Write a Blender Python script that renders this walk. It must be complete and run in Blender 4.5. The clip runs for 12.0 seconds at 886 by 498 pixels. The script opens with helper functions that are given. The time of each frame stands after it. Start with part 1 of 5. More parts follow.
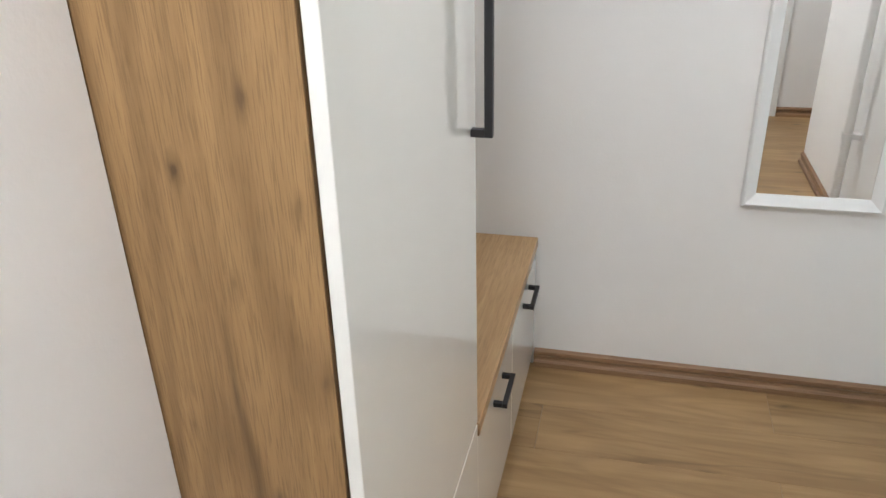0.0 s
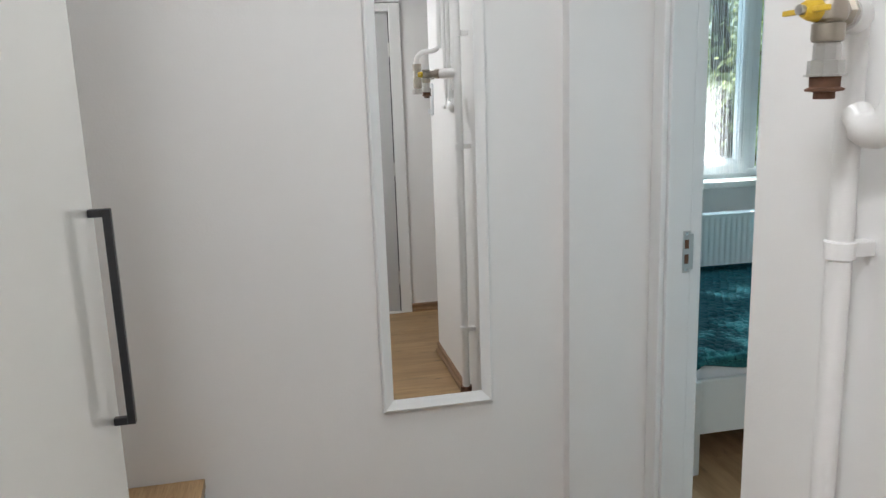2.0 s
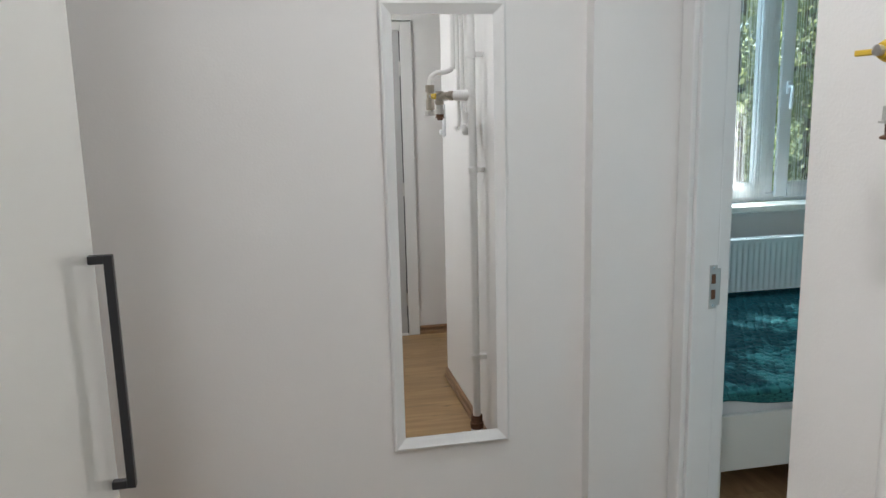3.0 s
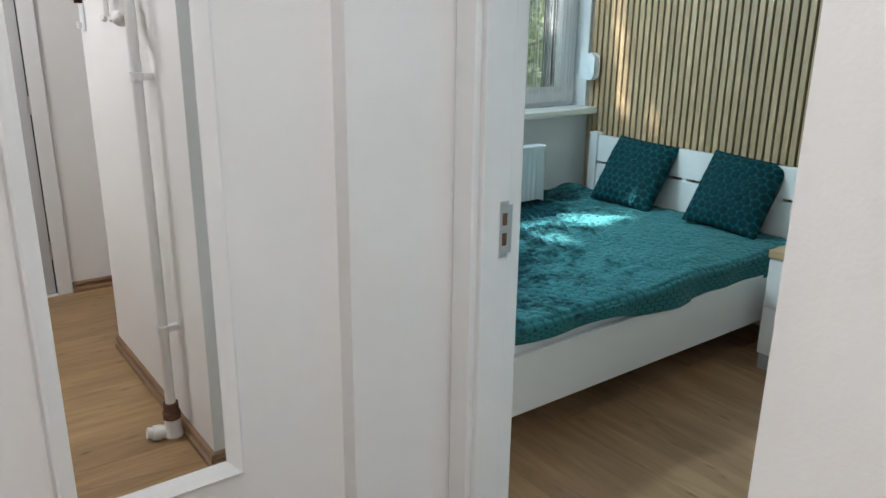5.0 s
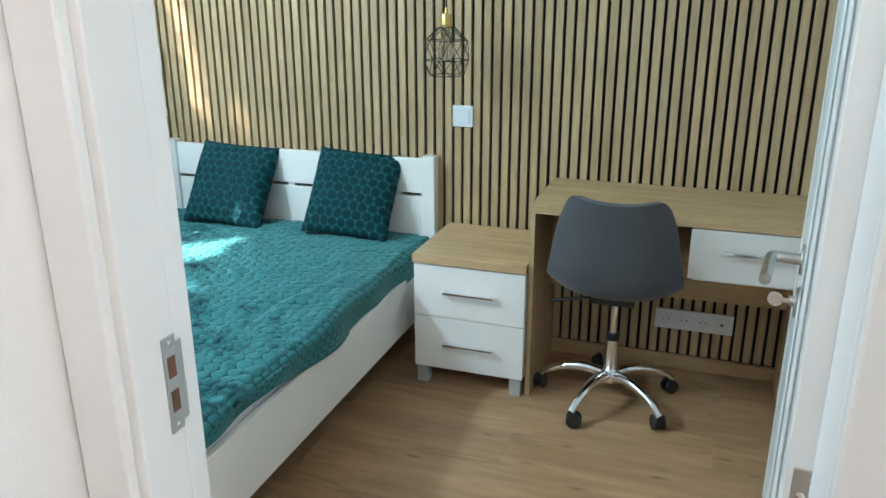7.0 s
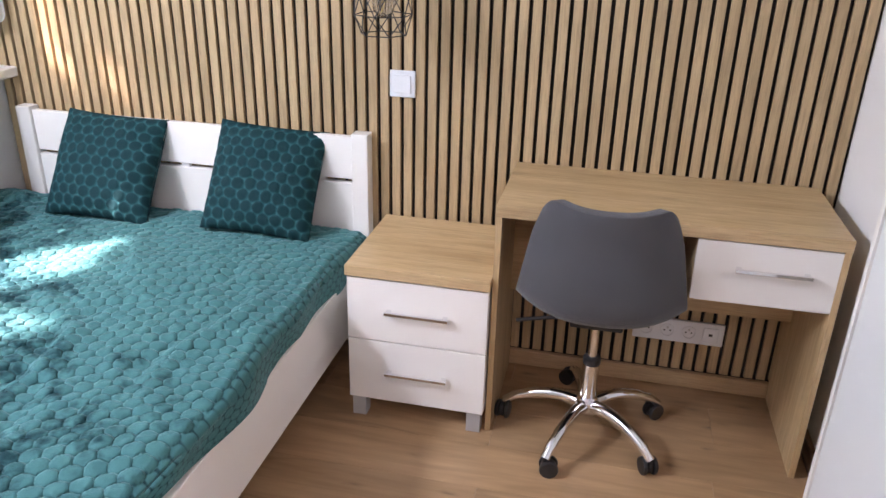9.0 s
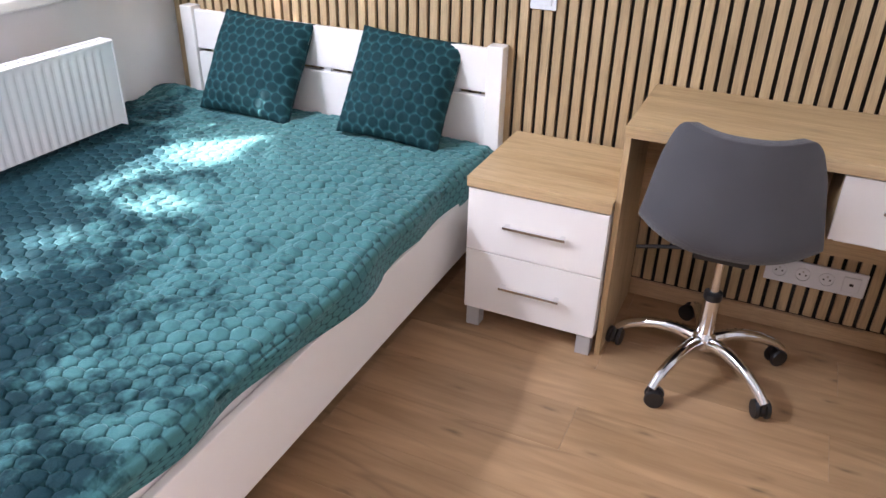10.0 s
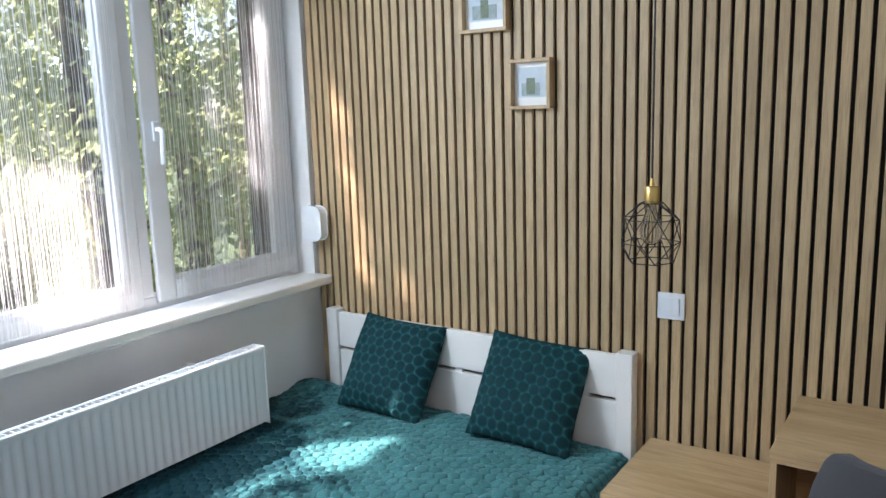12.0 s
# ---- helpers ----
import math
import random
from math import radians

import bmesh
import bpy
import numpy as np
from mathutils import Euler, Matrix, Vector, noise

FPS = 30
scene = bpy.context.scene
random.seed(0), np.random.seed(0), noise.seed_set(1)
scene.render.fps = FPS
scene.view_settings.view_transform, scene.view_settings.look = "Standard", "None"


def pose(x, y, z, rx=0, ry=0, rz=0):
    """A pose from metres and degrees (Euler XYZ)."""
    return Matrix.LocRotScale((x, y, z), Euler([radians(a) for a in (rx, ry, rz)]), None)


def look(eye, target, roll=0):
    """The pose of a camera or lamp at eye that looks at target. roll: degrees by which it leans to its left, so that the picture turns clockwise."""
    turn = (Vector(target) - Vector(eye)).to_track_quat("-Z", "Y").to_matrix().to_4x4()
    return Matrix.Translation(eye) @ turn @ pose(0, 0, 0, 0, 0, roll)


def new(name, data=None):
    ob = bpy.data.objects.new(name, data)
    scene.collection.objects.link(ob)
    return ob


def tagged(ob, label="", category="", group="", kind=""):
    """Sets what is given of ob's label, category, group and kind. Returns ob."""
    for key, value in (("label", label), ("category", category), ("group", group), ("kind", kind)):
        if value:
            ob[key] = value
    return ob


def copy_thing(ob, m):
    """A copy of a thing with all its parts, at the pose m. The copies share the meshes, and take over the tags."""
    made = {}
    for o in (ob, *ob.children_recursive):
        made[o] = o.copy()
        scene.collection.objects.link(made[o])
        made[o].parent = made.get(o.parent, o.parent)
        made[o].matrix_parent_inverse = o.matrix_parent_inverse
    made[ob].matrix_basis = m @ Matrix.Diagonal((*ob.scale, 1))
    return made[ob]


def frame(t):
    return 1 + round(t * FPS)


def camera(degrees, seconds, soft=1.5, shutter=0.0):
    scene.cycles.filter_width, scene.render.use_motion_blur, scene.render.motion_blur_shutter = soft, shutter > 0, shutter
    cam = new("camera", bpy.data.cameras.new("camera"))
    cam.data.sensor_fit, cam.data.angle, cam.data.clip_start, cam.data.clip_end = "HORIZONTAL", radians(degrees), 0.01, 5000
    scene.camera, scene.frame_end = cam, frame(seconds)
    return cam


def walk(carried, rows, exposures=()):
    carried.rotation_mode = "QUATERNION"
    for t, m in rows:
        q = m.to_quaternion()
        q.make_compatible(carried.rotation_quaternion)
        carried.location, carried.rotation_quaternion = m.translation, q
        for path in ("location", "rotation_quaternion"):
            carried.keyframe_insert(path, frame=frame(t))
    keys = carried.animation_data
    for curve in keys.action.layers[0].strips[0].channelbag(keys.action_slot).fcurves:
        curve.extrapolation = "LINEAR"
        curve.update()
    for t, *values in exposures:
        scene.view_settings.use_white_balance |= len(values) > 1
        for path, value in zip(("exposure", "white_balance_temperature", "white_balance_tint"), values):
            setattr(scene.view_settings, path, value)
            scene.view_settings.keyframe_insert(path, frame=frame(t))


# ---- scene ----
cam = camera(60.55, 12.0)
PATH = [
    (0, (-0.442, -1.965, 1.345), (-0.895, -0.222, 0.476), -1.62),
    (0.5, (-0.406, -2.087, 1.335), (-0.467, -0.322, 0.397), -0.82),
    (1, (-0.359, -2.127, 1.321), (-0.153, -0.374, 0.381), 0.35),
    (1.5, (-0.349, -2.131, 1.409), (0.005, -0.283, 0.732), -0.41),
    (2, (-0.377, -2.117, 1.496), (0.012, -0.198, 1.092), -1.96),
    (2.5, (-0.398, -2.076, 1.538), (-0.020, -0.135, 1.238), -2.09),
    (2.7, (-0.396, -2.063, 1.536), (-0.027, -0.123, 1.216), -1.65),
    (4.5, (-0.338, -1.484, 1.463), (0.497, 0.240, 0.891), 0.17),
    (5, (-0.291, -1.307, 1.453), (0.855, 0.222, 0.863), 0.72),
    (5.5, (-0.178, -1.119, 1.439), (1.213, 0.183, 0.827), 0.68),
    (6, (-0.078, -0.955, 1.449), (1.507, 0.093, 0.826), 0.46),
    (6.5, (-0.001, -0.793, 1.455), (1.715, 0.018, 0.825), 0.31),
    (7, (0.091, -0.707, 1.456), (1.882, -0.082, 0.823), -0.15),
    (7.5, (0.272, -0.646, 1.451), (2.105, -0.164, 0.812), -0.48),
    (7.7, (0.356, -0.620, 1.477), (2.195, -0.190, 0.820), -0.24),
    (9.3, (0.681, -0.412, 1.489), (2.442, 0.014, 0.642), 1.32),
    (9.5, (0.676, -0.440, 1.440), (2.407, 0.073, 0.579), 1.85),
    (10, (0.661, -0.494, 1.445), (2.260, 0.215, 0.475), 1.42),
    (10.5, (0.637, -0.509, 1.435), (2.157, 0.376, 0.484), 0.22),
    (11, (0.637, -0.525, 1.488), (2.170, 0.498, 0.709), -1.01),
    (11.5, (0.644, -0.524, 1.560), (2.231, 0.558, 1.004), -1.49),
    (12, (0.694, -0.486, 1.618), (2.323, 0.620, 1.269), -1.76),
]


def glide(t, stops=0.0, kelvin=6500, tint=10):
    return (t, stops, kelvin, tint)


walk(cam, [(t, look(e, g, r)) for t, e, g, r in PATH],
     [glide(0, 3.12, 5700, 4), glide(0.5, 3.17, 5700, 4), glide(1.5, 2.92, 5700, 4), glide(2.5, 2.35, 5750, 4), glide(4.5, 2.62, 5780, 5), glide(5.5, 2.72, 5780, 6),
      glide(6, 2.85, 5750, 4), glide(6.5, 3.08, 5780, 5), glide(7, 3.3, 5900, 7), glide(7.5, 3.44, 6080, 10), glide(9.5, 3.69, 6900, 42), glide(10, 3.76, 6720, 39), glide(10.5, 3.72, 6320, 31), glide(11, 3.57, 6200, 26), glide(12, 2.97, 6330, 25)])

# ---- light ----
SUN_WAY = Vector((0.8, -1.0, -1.3)).normalized()
world = bpy.data.worlds.new("sky")
scene.world = world
world.use_nodes = True
wn = world.node_tree.nodes
sky = wn.new("ShaderNodeTexSky")
sky.sky_type = "NISHITA"
sky.sun_disc = False
sky.sun_elevation = math.asin(-SUN_WAY.z)
sky.sun_rotation = math.atan2(-SUN_WAY.x, -SUN_WAY.y)
world.node_tree.links.new(sky.outputs[0], wn["Background"].inputs[0])
wn["Background"].inputs[1].default_value = 0.062

sun = new("sun", bpy.data.lights.new("sun", "SUN"))
sun.data.energy = 5.0
sun.data.angle = radians(0.5)
sun.data.color = (1.0, 0.95, 0.86)
sun.matrix_world = look((0, 0, 0), SUN_WAY)

window_light = new("window_light", bpy.data.lights.new("window_light", "AREA"))
window_light.data.shape = "RECTANGLE"
window_light.data.size, window_light.data.size_y = 0.9, 0.2
window_light.data.energy = 5.2
window_light.data.color = (0.7, 0.91, 1.0)
window_light.matrix_world = look((1.35, 1.8, 2.22), (1.5, 0.9, 1.5))

# both unseen; the second is added to brighten the doorway
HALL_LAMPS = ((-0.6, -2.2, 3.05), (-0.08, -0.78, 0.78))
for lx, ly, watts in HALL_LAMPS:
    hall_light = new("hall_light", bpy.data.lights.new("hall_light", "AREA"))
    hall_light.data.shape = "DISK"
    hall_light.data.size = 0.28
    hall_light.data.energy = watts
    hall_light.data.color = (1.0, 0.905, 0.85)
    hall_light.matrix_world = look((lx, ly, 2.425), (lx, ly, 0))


# ---- materials ----
def material(name, colour, rough=0.5, metal=0.0, vary=0.04, size=6.0, bump=0.0, bump_size=60.0, coat=0.0, spec=0.5):
    m = bpy.data.materials.new(name)
    m.use_nodes = True
    n, l = m.node_tree.nodes, m.node_tree.links
    b = n["Principled BSDF"]
    b.inputs["Roughness"].default_value = rough
    b.inputs["Metallic"].default_value = metal
    b.inputs["Coat Weight"].default_value = coat
    b.inputs["Specular IOR Level"].default_value = spec
    tc = n.new("ShaderNodeTexCoord")
    big = n.new("ShaderNodeTexNoise")
    big.inputs["Scale"].default_value = size
    big.inputs["Detail"].default_value = 6
    l.new(tc.outputs["Object"], big.inputs["Vector"])
    ramp = n.new("ShaderNodeMix")
    ramp.data_type = "RGBA"
    ramp.inputs[6].default_value = (*[c * (1 - vary) for c in colour], 1)
    ramp.inputs[7].default_value = (*[min(1, c * (1 + vary)) for c in colour], 1)
    l.new(big.outputs[0], ramp.inputs[0])
    l.new(ramp.outputs[2], b.inputs["Base Color"])
    mul = n.new("ShaderNodeMath")
    mul.operation = "MULTIPLY_ADD"
    mul.inputs[1].default_value = 0.16 * rough
    mul.inputs[2].default_value = rough * 0.92
    l.new(big.outputs[0], mul.inputs[0])
    l.new(mul.outputs[0], b.inputs["Roughness"])
    if bump:
        fine = n.new("ShaderNodeTexNoise")
        fine.inputs["Scale"].default_value = bump_size
        fine.inputs["Detail"].default_value = 8
        l.new(tc.outputs["Object"], fine.inputs["Vector"])
        bn = n.new("ShaderNodeBump")
        bn.inputs["Strength"].default_value = bump
        bn.inputs["Distance"].default_value = 0.004
        l.new(fine.outputs[0], bn.inputs["Height"])
        l.new(bn.outputs[0], b.inputs["Normal"])
    return m


def wood(name, light, dark, axis, rough=0.45, knots=0.5, spread=0.12, grain=1.0, bump=0.12, shift=1.0, flat=None, often=1.0, pore=0.3, crisp=0.4, crack=0.0, rings=0.0):
    """Oak: long soft bands, fine pores along the axis, and a few dark knots."""
    m = bpy.data.materials.new(name)
    m.use_nodes = True
    n, l = m.node_tree.nodes, m.node_tree.links
    b = n["Principled BSDF"]
    tc, info = n.new("ShaderNodeTexCoord"), n.new("ShaderNodeObjectInfo")
    off = n.new("ShaderNodeVectorMath")
    off.operation = "MULTIPLY_ADD"
    off.inputs[1].default_value = (37.0 * shift, 53.0 * shift, 71.0 * shift)
    l.new(info.outputs["Random"], off.inputs[0])
    l.new(tc.outputs["Object"], off.inputs[2])

    def noise_at(along, across, detail, distort=0.0):
        mp = n.new("ShaderNodeMapping")
        mp.inputs["Scale"].default_value = [along if i == axis else across for i in range(3)]
        l.new(off.outputs[0], mp.inputs["Vector"])
        t = n.new("ShaderNodeTexNoise")
        t.inputs["Scale"].default_value = 1
        t.inputs["Detail"].default_value = detail
        t.inputs["Distortion"].default_value = distort
        l.new(mp.outputs[0], t.inputs["Vector"])
        return t.outputs[0]

    band = noise_at(1.5, 9, 4, 0.5)
    fibre = noise_at(4.5 * grain, 115 * grain, 4, 0.3)
    pores = noise_at(15 * grain, 420 * grain, 2)
    mix = n.new("ShaderNodeMath")
    mix.operation = "MULTIPLY_ADD"
    mix.inputs[1].default_value = crisp
    l.new(fibre, mix.inputs[0])
    half = n.new("ShaderNodeMath")
    half.operation = "MULTIPLY"
    half.inputs[1].default_value = 0.45
    l.new(band, half.inputs[0])
    streak = n.new("ShaderNodeMath")
    streak.operation = "MULTIPLY_ADD"
    streak.inputs[1].default_value = 0.7 - crisp * 0.5
    l.new(noise_at(2.4, 22, 4, 0.6), streak.inputs[0])
    l.new(half.outputs[0], streak.inputs[2])
    l.new(streak.outputs[0], mix.inputs[2])
    ramp = n.new("ShaderNodeValToRGB")
    ramp.color_ramp.elements[0].position, ramp.color_ramp.elements[0].color = 0.5, (*dark, 1)
    ramp.color_ramp.elements[1].position, ramp.color_ramp.elements[1].color = 0.8, (*light, 1)
    l.new(mix.outputs[0], ramp.inputs[0])
    # knots
    mp = n.new("ShaderNodeMapping")
    mp.inputs["Scale"].default_value = [0.0 if i == flat else often * (1.3 if i == axis else 3.4) for i in range(3)]
    l.new(off.outputs[0], mp.inputs["Vector"])
    vor = n.new("ShaderNodeTexVoronoi")
    vor.inputs["Scale"].default_value = 1.6
    vor.inputs["Randomness"].default_value = 1
    if flat is None:
        l.new(mp.outputs[0], vor.inputs["Vector"])
    else:
        vor.voronoi_dimensions = "2D"
        split, join = n.new("ShaderNodeSeparateXYZ"), n.new("ShaderNodeCombineXYZ")
        l.new(mp.outputs[0], split.inputs[0])
        for k, i in enumerate([i for i in range(3) if i != flat]):
            l.new(split.outputs[i], join.inputs[k])
        bend = n.new("ShaderNodeVectorMath")
        wob = n.new("ShaderNodeTexNoise")
        wob.inputs["Scale"].default_value = 5.0
        l.new(join.outputs[0], wob.inputs["Vector"])
        bend.operation = "MULTIPLY_ADD"
        bend.inputs[1].default_value = (0.16, 0.16, 0)
        l.new(wob.outputs["Color"], bend.inputs[0])
        l.new(join.outputs[0], bend.inputs[2])
        l.new(bend.outputs[0], vor.inputs["Vector"])
    kr = n.new("ShaderNodeValToRGB")
    kr.color_ramp.elements[0].position, kr.color_ramp.elements[0].color = 0.02, (1, 1, 1, 1)
    kr.color_ramp.elements[1].position, kr.color_ramp.elements[1].color = 0.13, (0, 0, 0, 1)
    kr.color_ramp.elements.new(0.055).color = (0.5, 0.5, 0.5, 1)
    l.new(vor.outputs["Distance"], kr.inputs[0])
    kf = n.new("ShaderNodeMath")
    kf.operation = "MULTIPLY"
    kf.inputs[1].default_value = knots
    some = n.new("ShaderNodeMath")
    some.operation = "MULTIPLY"
    l.new(kr.outputs[0], some.inputs[0])
    sep = n.new("ShaderNodeSeparateColor")
    l.new(vor.outputs["Color"], sep.inputs[0])
    l.new(sep.outputs[0], some.inputs[1])
    l.new(some.outputs[0], kf.inputs[0])
    pr = n.new("ShaderNodeMapRange")
    pr.inputs[1].default_value, pr.inputs[2].default_value = 0.36, 0.5
    pr.inputs[3].default_value, pr.inputs[4].default_value = pore, 0.0
    l.new(pores, pr.inputs[0])
    pm = n.new("ShaderNodeMix")
    pm.data_type = "RGBA"
    pm.inputs[7].default_value = (*[c * 0.5 for c in dark], 1)
    l.new(pr.outputs[0], pm.inputs[0])
    l.new(ramp.outputs[0], pm.inputs[6])
    dk = n.new("ShaderNodeMix")
    dk.data_type = "RGBA"
    dk.inputs[7].default_value = (*[c * 0.32 for c in dark], 1)
    l.new(kf.outputs[0], dk.inputs[0])
    l.new(pm.outputs[2], dk.inputs[6])
    out = dk.outputs[2]
    if crack:
        far = n.new("ShaderNodeMath")
        far.operation = "SUBTRACT"
        far.inputs[1].default_value = 0.5
        l.new(noise_at(0.55, 4.2, 3, 0.4), far.inputs[0])
        near = n.new("ShaderNodeMath")
        near.operation = "ABSOLUTE"
        l.new(far.outputs[0], near.inputs[0])
        line = n.new("ShaderNodeMapRange")
        line.inputs[1].default_value, line.inputs[2].default_value = 0.0, 0.014
        line.inputs[3].default_value, line.inputs[4].default_value = crack, 0.0
        l.new(near.outputs[0], line.inputs[0])
        here = n.new("ShaderNodeMapRange")
        here.inputs[1].default_value, here.inputs[2].default_value = 0.45, 0.6
        l.new(noise_at(1.6, 3, 2), here.inputs[0])
        part_of = n.new("ShaderNodeMath")
        part_of.operation = "MULTIPLY"
        l.new(line.outputs[0], part_of.inputs[0])
        l.new(here.outputs[0], part_of.inputs[1])
        ck = n.new("ShaderNodeMix")
        ck.data_type = "RGBA"
        ck.inputs[7].default_value = (*[c * 0.3 for c in dark], 1)
        l.new(part_of.outputs[0], ck.inputs[0])
        l.new(out, ck.inputs[6])
        out = ck.outputs[2]
    if rings:
        # growth rings: contour lines of a smooth field drawn out along the grain
        many = n.new("ShaderNodeMath")
        many.operation = "MULTIPLY"
        many.inputs[1].default_value = 85.0
        l.new(noise_at(0.75, 5.5, 1, 0.25), many.inputs[0])
        wave = n.new("ShaderNodeMath")
        wave.operation = "SINE"
        l.new(many.outputs[0], wave.inputs[0])
        thin = n.new("ShaderNodeMapRange")
        thin.inputs[1].default_value, thin.inputs[2].default_value = -0.2, 1.0
        thin.inputs[3].default_value, thin.inputs[4].default_value = 0.0, rings
        l.new(wave.outputs[0], thin.inputs[0])
        rg = n.new("ShaderNodeMix")
        rg.data_type = "RGBA"
        rg.inputs[7].default_value = (*[c * 0.75 for c in dark], 1)
        l.new(thin.outputs[0], rg.inputs[0])
        l.new(out, rg.inputs[6])
        out = rg.outputs[2]
    # each piece a little lighter or darker
    hs = n.new("ShaderNodeHueSaturation")
    val = n.new("ShaderNodeMapRange")
    val.inputs[3].default_value, val.inputs[4].default_value = 1 - spread, 1 + spread
    l.new(info.outputs["Random"], val.inputs[0])
    l.new(val.outputs[0], hs.inputs["Value"])
    l.new(out, hs.inputs["Color"])
    l.new(hs.outputs[0], b.inputs["Base Color"])
    rr = n.new("ShaderNodeMapRange")
    rr.inputs[3].default_value, rr.inputs[4].default_value = rough + 0.08, rough - 0.06
    l.new(fibre, rr.inputs[0])
    l.new(rr.outputs[0], b.inputs["Roughness"])
    bn = n.new("ShaderNodeBump")
    bn.inputs["Strength"].default_value = bump
    bn.inputs["Distance"].default_value = 0.002
    add = n.new("ShaderNodeMath")
    l.new(pores, add.inputs[0])
    l.new(fibre, add.inputs[1])
    l.new(add.outputs[0], bn.inputs["Height"])
    l.new(bn.outputs[0], b.inputs["Normal"])
    return m


WALL = material("wall_paint", (0.8, 0.79, 0.775), 0.75, vary=0.015, size=2.5, bump=0.12, bump_size=160)
CEIL = material("ceiling_paint", (0.8, 0.79, 0.78), 0.85, vary=0.01, bump=0.08)
FRAME = material("door_lacquer", (0.77, 0.77, 0.76), 0.38, vary=0.02, bump=0.03)
LEAF_WHITE = material("leaf_lacquer", (0.74, 0.77, 0.77), 0.3, vary=0.02, bump=0.03)
GREY_DOOR = material("grey_door", (0.5, 0.5, 0.5), 0.4, vary=0.02)
GLOSS = material("gloss_white", (0.8, 0.8, 0.76), 0.1, vary=0.01, size=1.5, coat=0.3)
GLOSS_EDGE = material("white_edge", (0.8, 0.8, 0.79), 0.35, vary=0.01)
MATT_WHITE = material("matt_white", (0.82, 0.795, 0.755), 0.38, vary=0.02, size=3)
PVC = material("white_pvc", (0.76, 0.78, 0.8), 0.3, vary=0.015)
RAD = material("radiator_enamel", (0.82, 0.83, 0.84), 0.3, vary=0.01)
BLACK = material("black_metal", (0.018, 0.018, 0.02), 0.4, vary=0.1)
BLACK_PLASTIC = material("black_plastic", (0.015, 0.015, 0.016), 0.42, vary=0.1)
CHROME = material("chrome", (0.85, 0.85, 0.86), 0.08, 1.0, vary=0.02)
STEEL = material("brushed_steel", (0.55, 0.54, 0.52), 0.32, 1.0, vary=0.05, bump=0.05, bump_size=200)
GREY_LEG = material("grey_plastic", (0.4, 0.39, 0.38), 0.45, vary=0.05)
BRASS = material("brushed_brass", (0.62, 0.44, 0.16), 0.3, 1.0, vary=0.08)
NICKEL = material("dull_nickel", (0.42, 0.38, 0.32), 0.35, 1.0, vary=0.2, size=30)
RUST = material("rusty_iron", (0.14, 0.07, 0.04), 0.8, 0.2, vary=0.4, size=60)
YELLOW = material("yellow_enamel", (0.62, 0.42, 0.03), 0.4, vary=0.1)
PIPE = material("painted_pipe", (0.76, 0.75, 0.735), 0.3, vary=0.03, size=20, bump=0.3, bump_size=45)
MIRROR = material("mirror_silver", (0.92, 0.93, 0.93), 0.0, 1.0, vary=0.0)
MIRROR.node_tree.nodes["Principled BSDF"].inputs["Roughness"].default_value = 0.0
for link in list(MIRROR.node_tree.links):
    if link.to_socket.name == "Roughness":
        MIRROR.node_tree.links.remove(link)
DARK_FELT = material("dark_felt", (0.022, 0.019, 0.017), 0.95, vary=0.2, bump=0.3, bump_size=400)
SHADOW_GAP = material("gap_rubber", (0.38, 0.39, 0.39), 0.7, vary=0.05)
SHEET = material("white_sheet", (0.78, 0.74, 0.72), 0.9, vary=0.03, bump=0.4, bump_size=40)
OAK_SLAT = wood("slat_oak", (0.53, 0.38, 0.212), (0.4, 0.275, 0.146), 2, 0.5, 0.12, 0.07)
OAK_TOP = wood("desk_oak", (0.58, 0.41, 0.225), (0.42, 0.275, 0.135), 1, 0.42, 0.5, 0.03, 1.0, 0.12, 1.0, 2)
OAK_PANEL = wood("panel_oak", (0.56, 0.39, 0.21), (0.4, 0.26, 0.125), 2, 0.45, 0.25, 0.03)
OAK_RUSTIC = wood("rustic_oak", (0.345, 0.212, 0.09), (0.205, 0.118, 0.046), 2, 0.5, 1.0, 0.02, 1.9, 0.3, 1.0, 1, 3.0, 0.4, 0.4, 0.9, 0.45)
OAK_BENCH = wood("bench_oak", (0.55, 0.365, 0.185), (0.4, 0.25, 0.115), 1, 0.42, 0.25, 0.02)
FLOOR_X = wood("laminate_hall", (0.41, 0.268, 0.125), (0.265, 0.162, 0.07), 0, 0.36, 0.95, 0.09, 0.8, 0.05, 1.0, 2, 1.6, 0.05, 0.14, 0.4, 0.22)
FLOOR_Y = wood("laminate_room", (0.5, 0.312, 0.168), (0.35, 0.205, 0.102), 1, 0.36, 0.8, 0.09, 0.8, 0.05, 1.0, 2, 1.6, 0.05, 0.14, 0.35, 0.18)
BASE_X = wood("skirting_oak_x", (0.3, 0.18, 0.095), (0.17, 0.098, 0.05), 0, 0.4, 0.2, 0.05)
BASE_Y = wood("skirting_oak_y", (0.3, 0.18, 0.095), (0.17, 0.098, 0.05), 1, 0.4, 0.2, 0.05)


def fabric(name, colour, rough, sheen, weave, tint=(1, 1, 1), patch=0.2):
    m = material(name, colour, rough, vary=patch, size=5, bump=0.5, bump_size=weave, spec=0.35)
    b = m.node_tree.nodes["Principled BSDF"]
    b.inputs["Sheen Weight"].default_value = sheen
    b.inputs["Sheen Roughness"].default_value = 0.35
    b.inputs["Sheen Tint"].default_value = (*tint, 1)
    return m


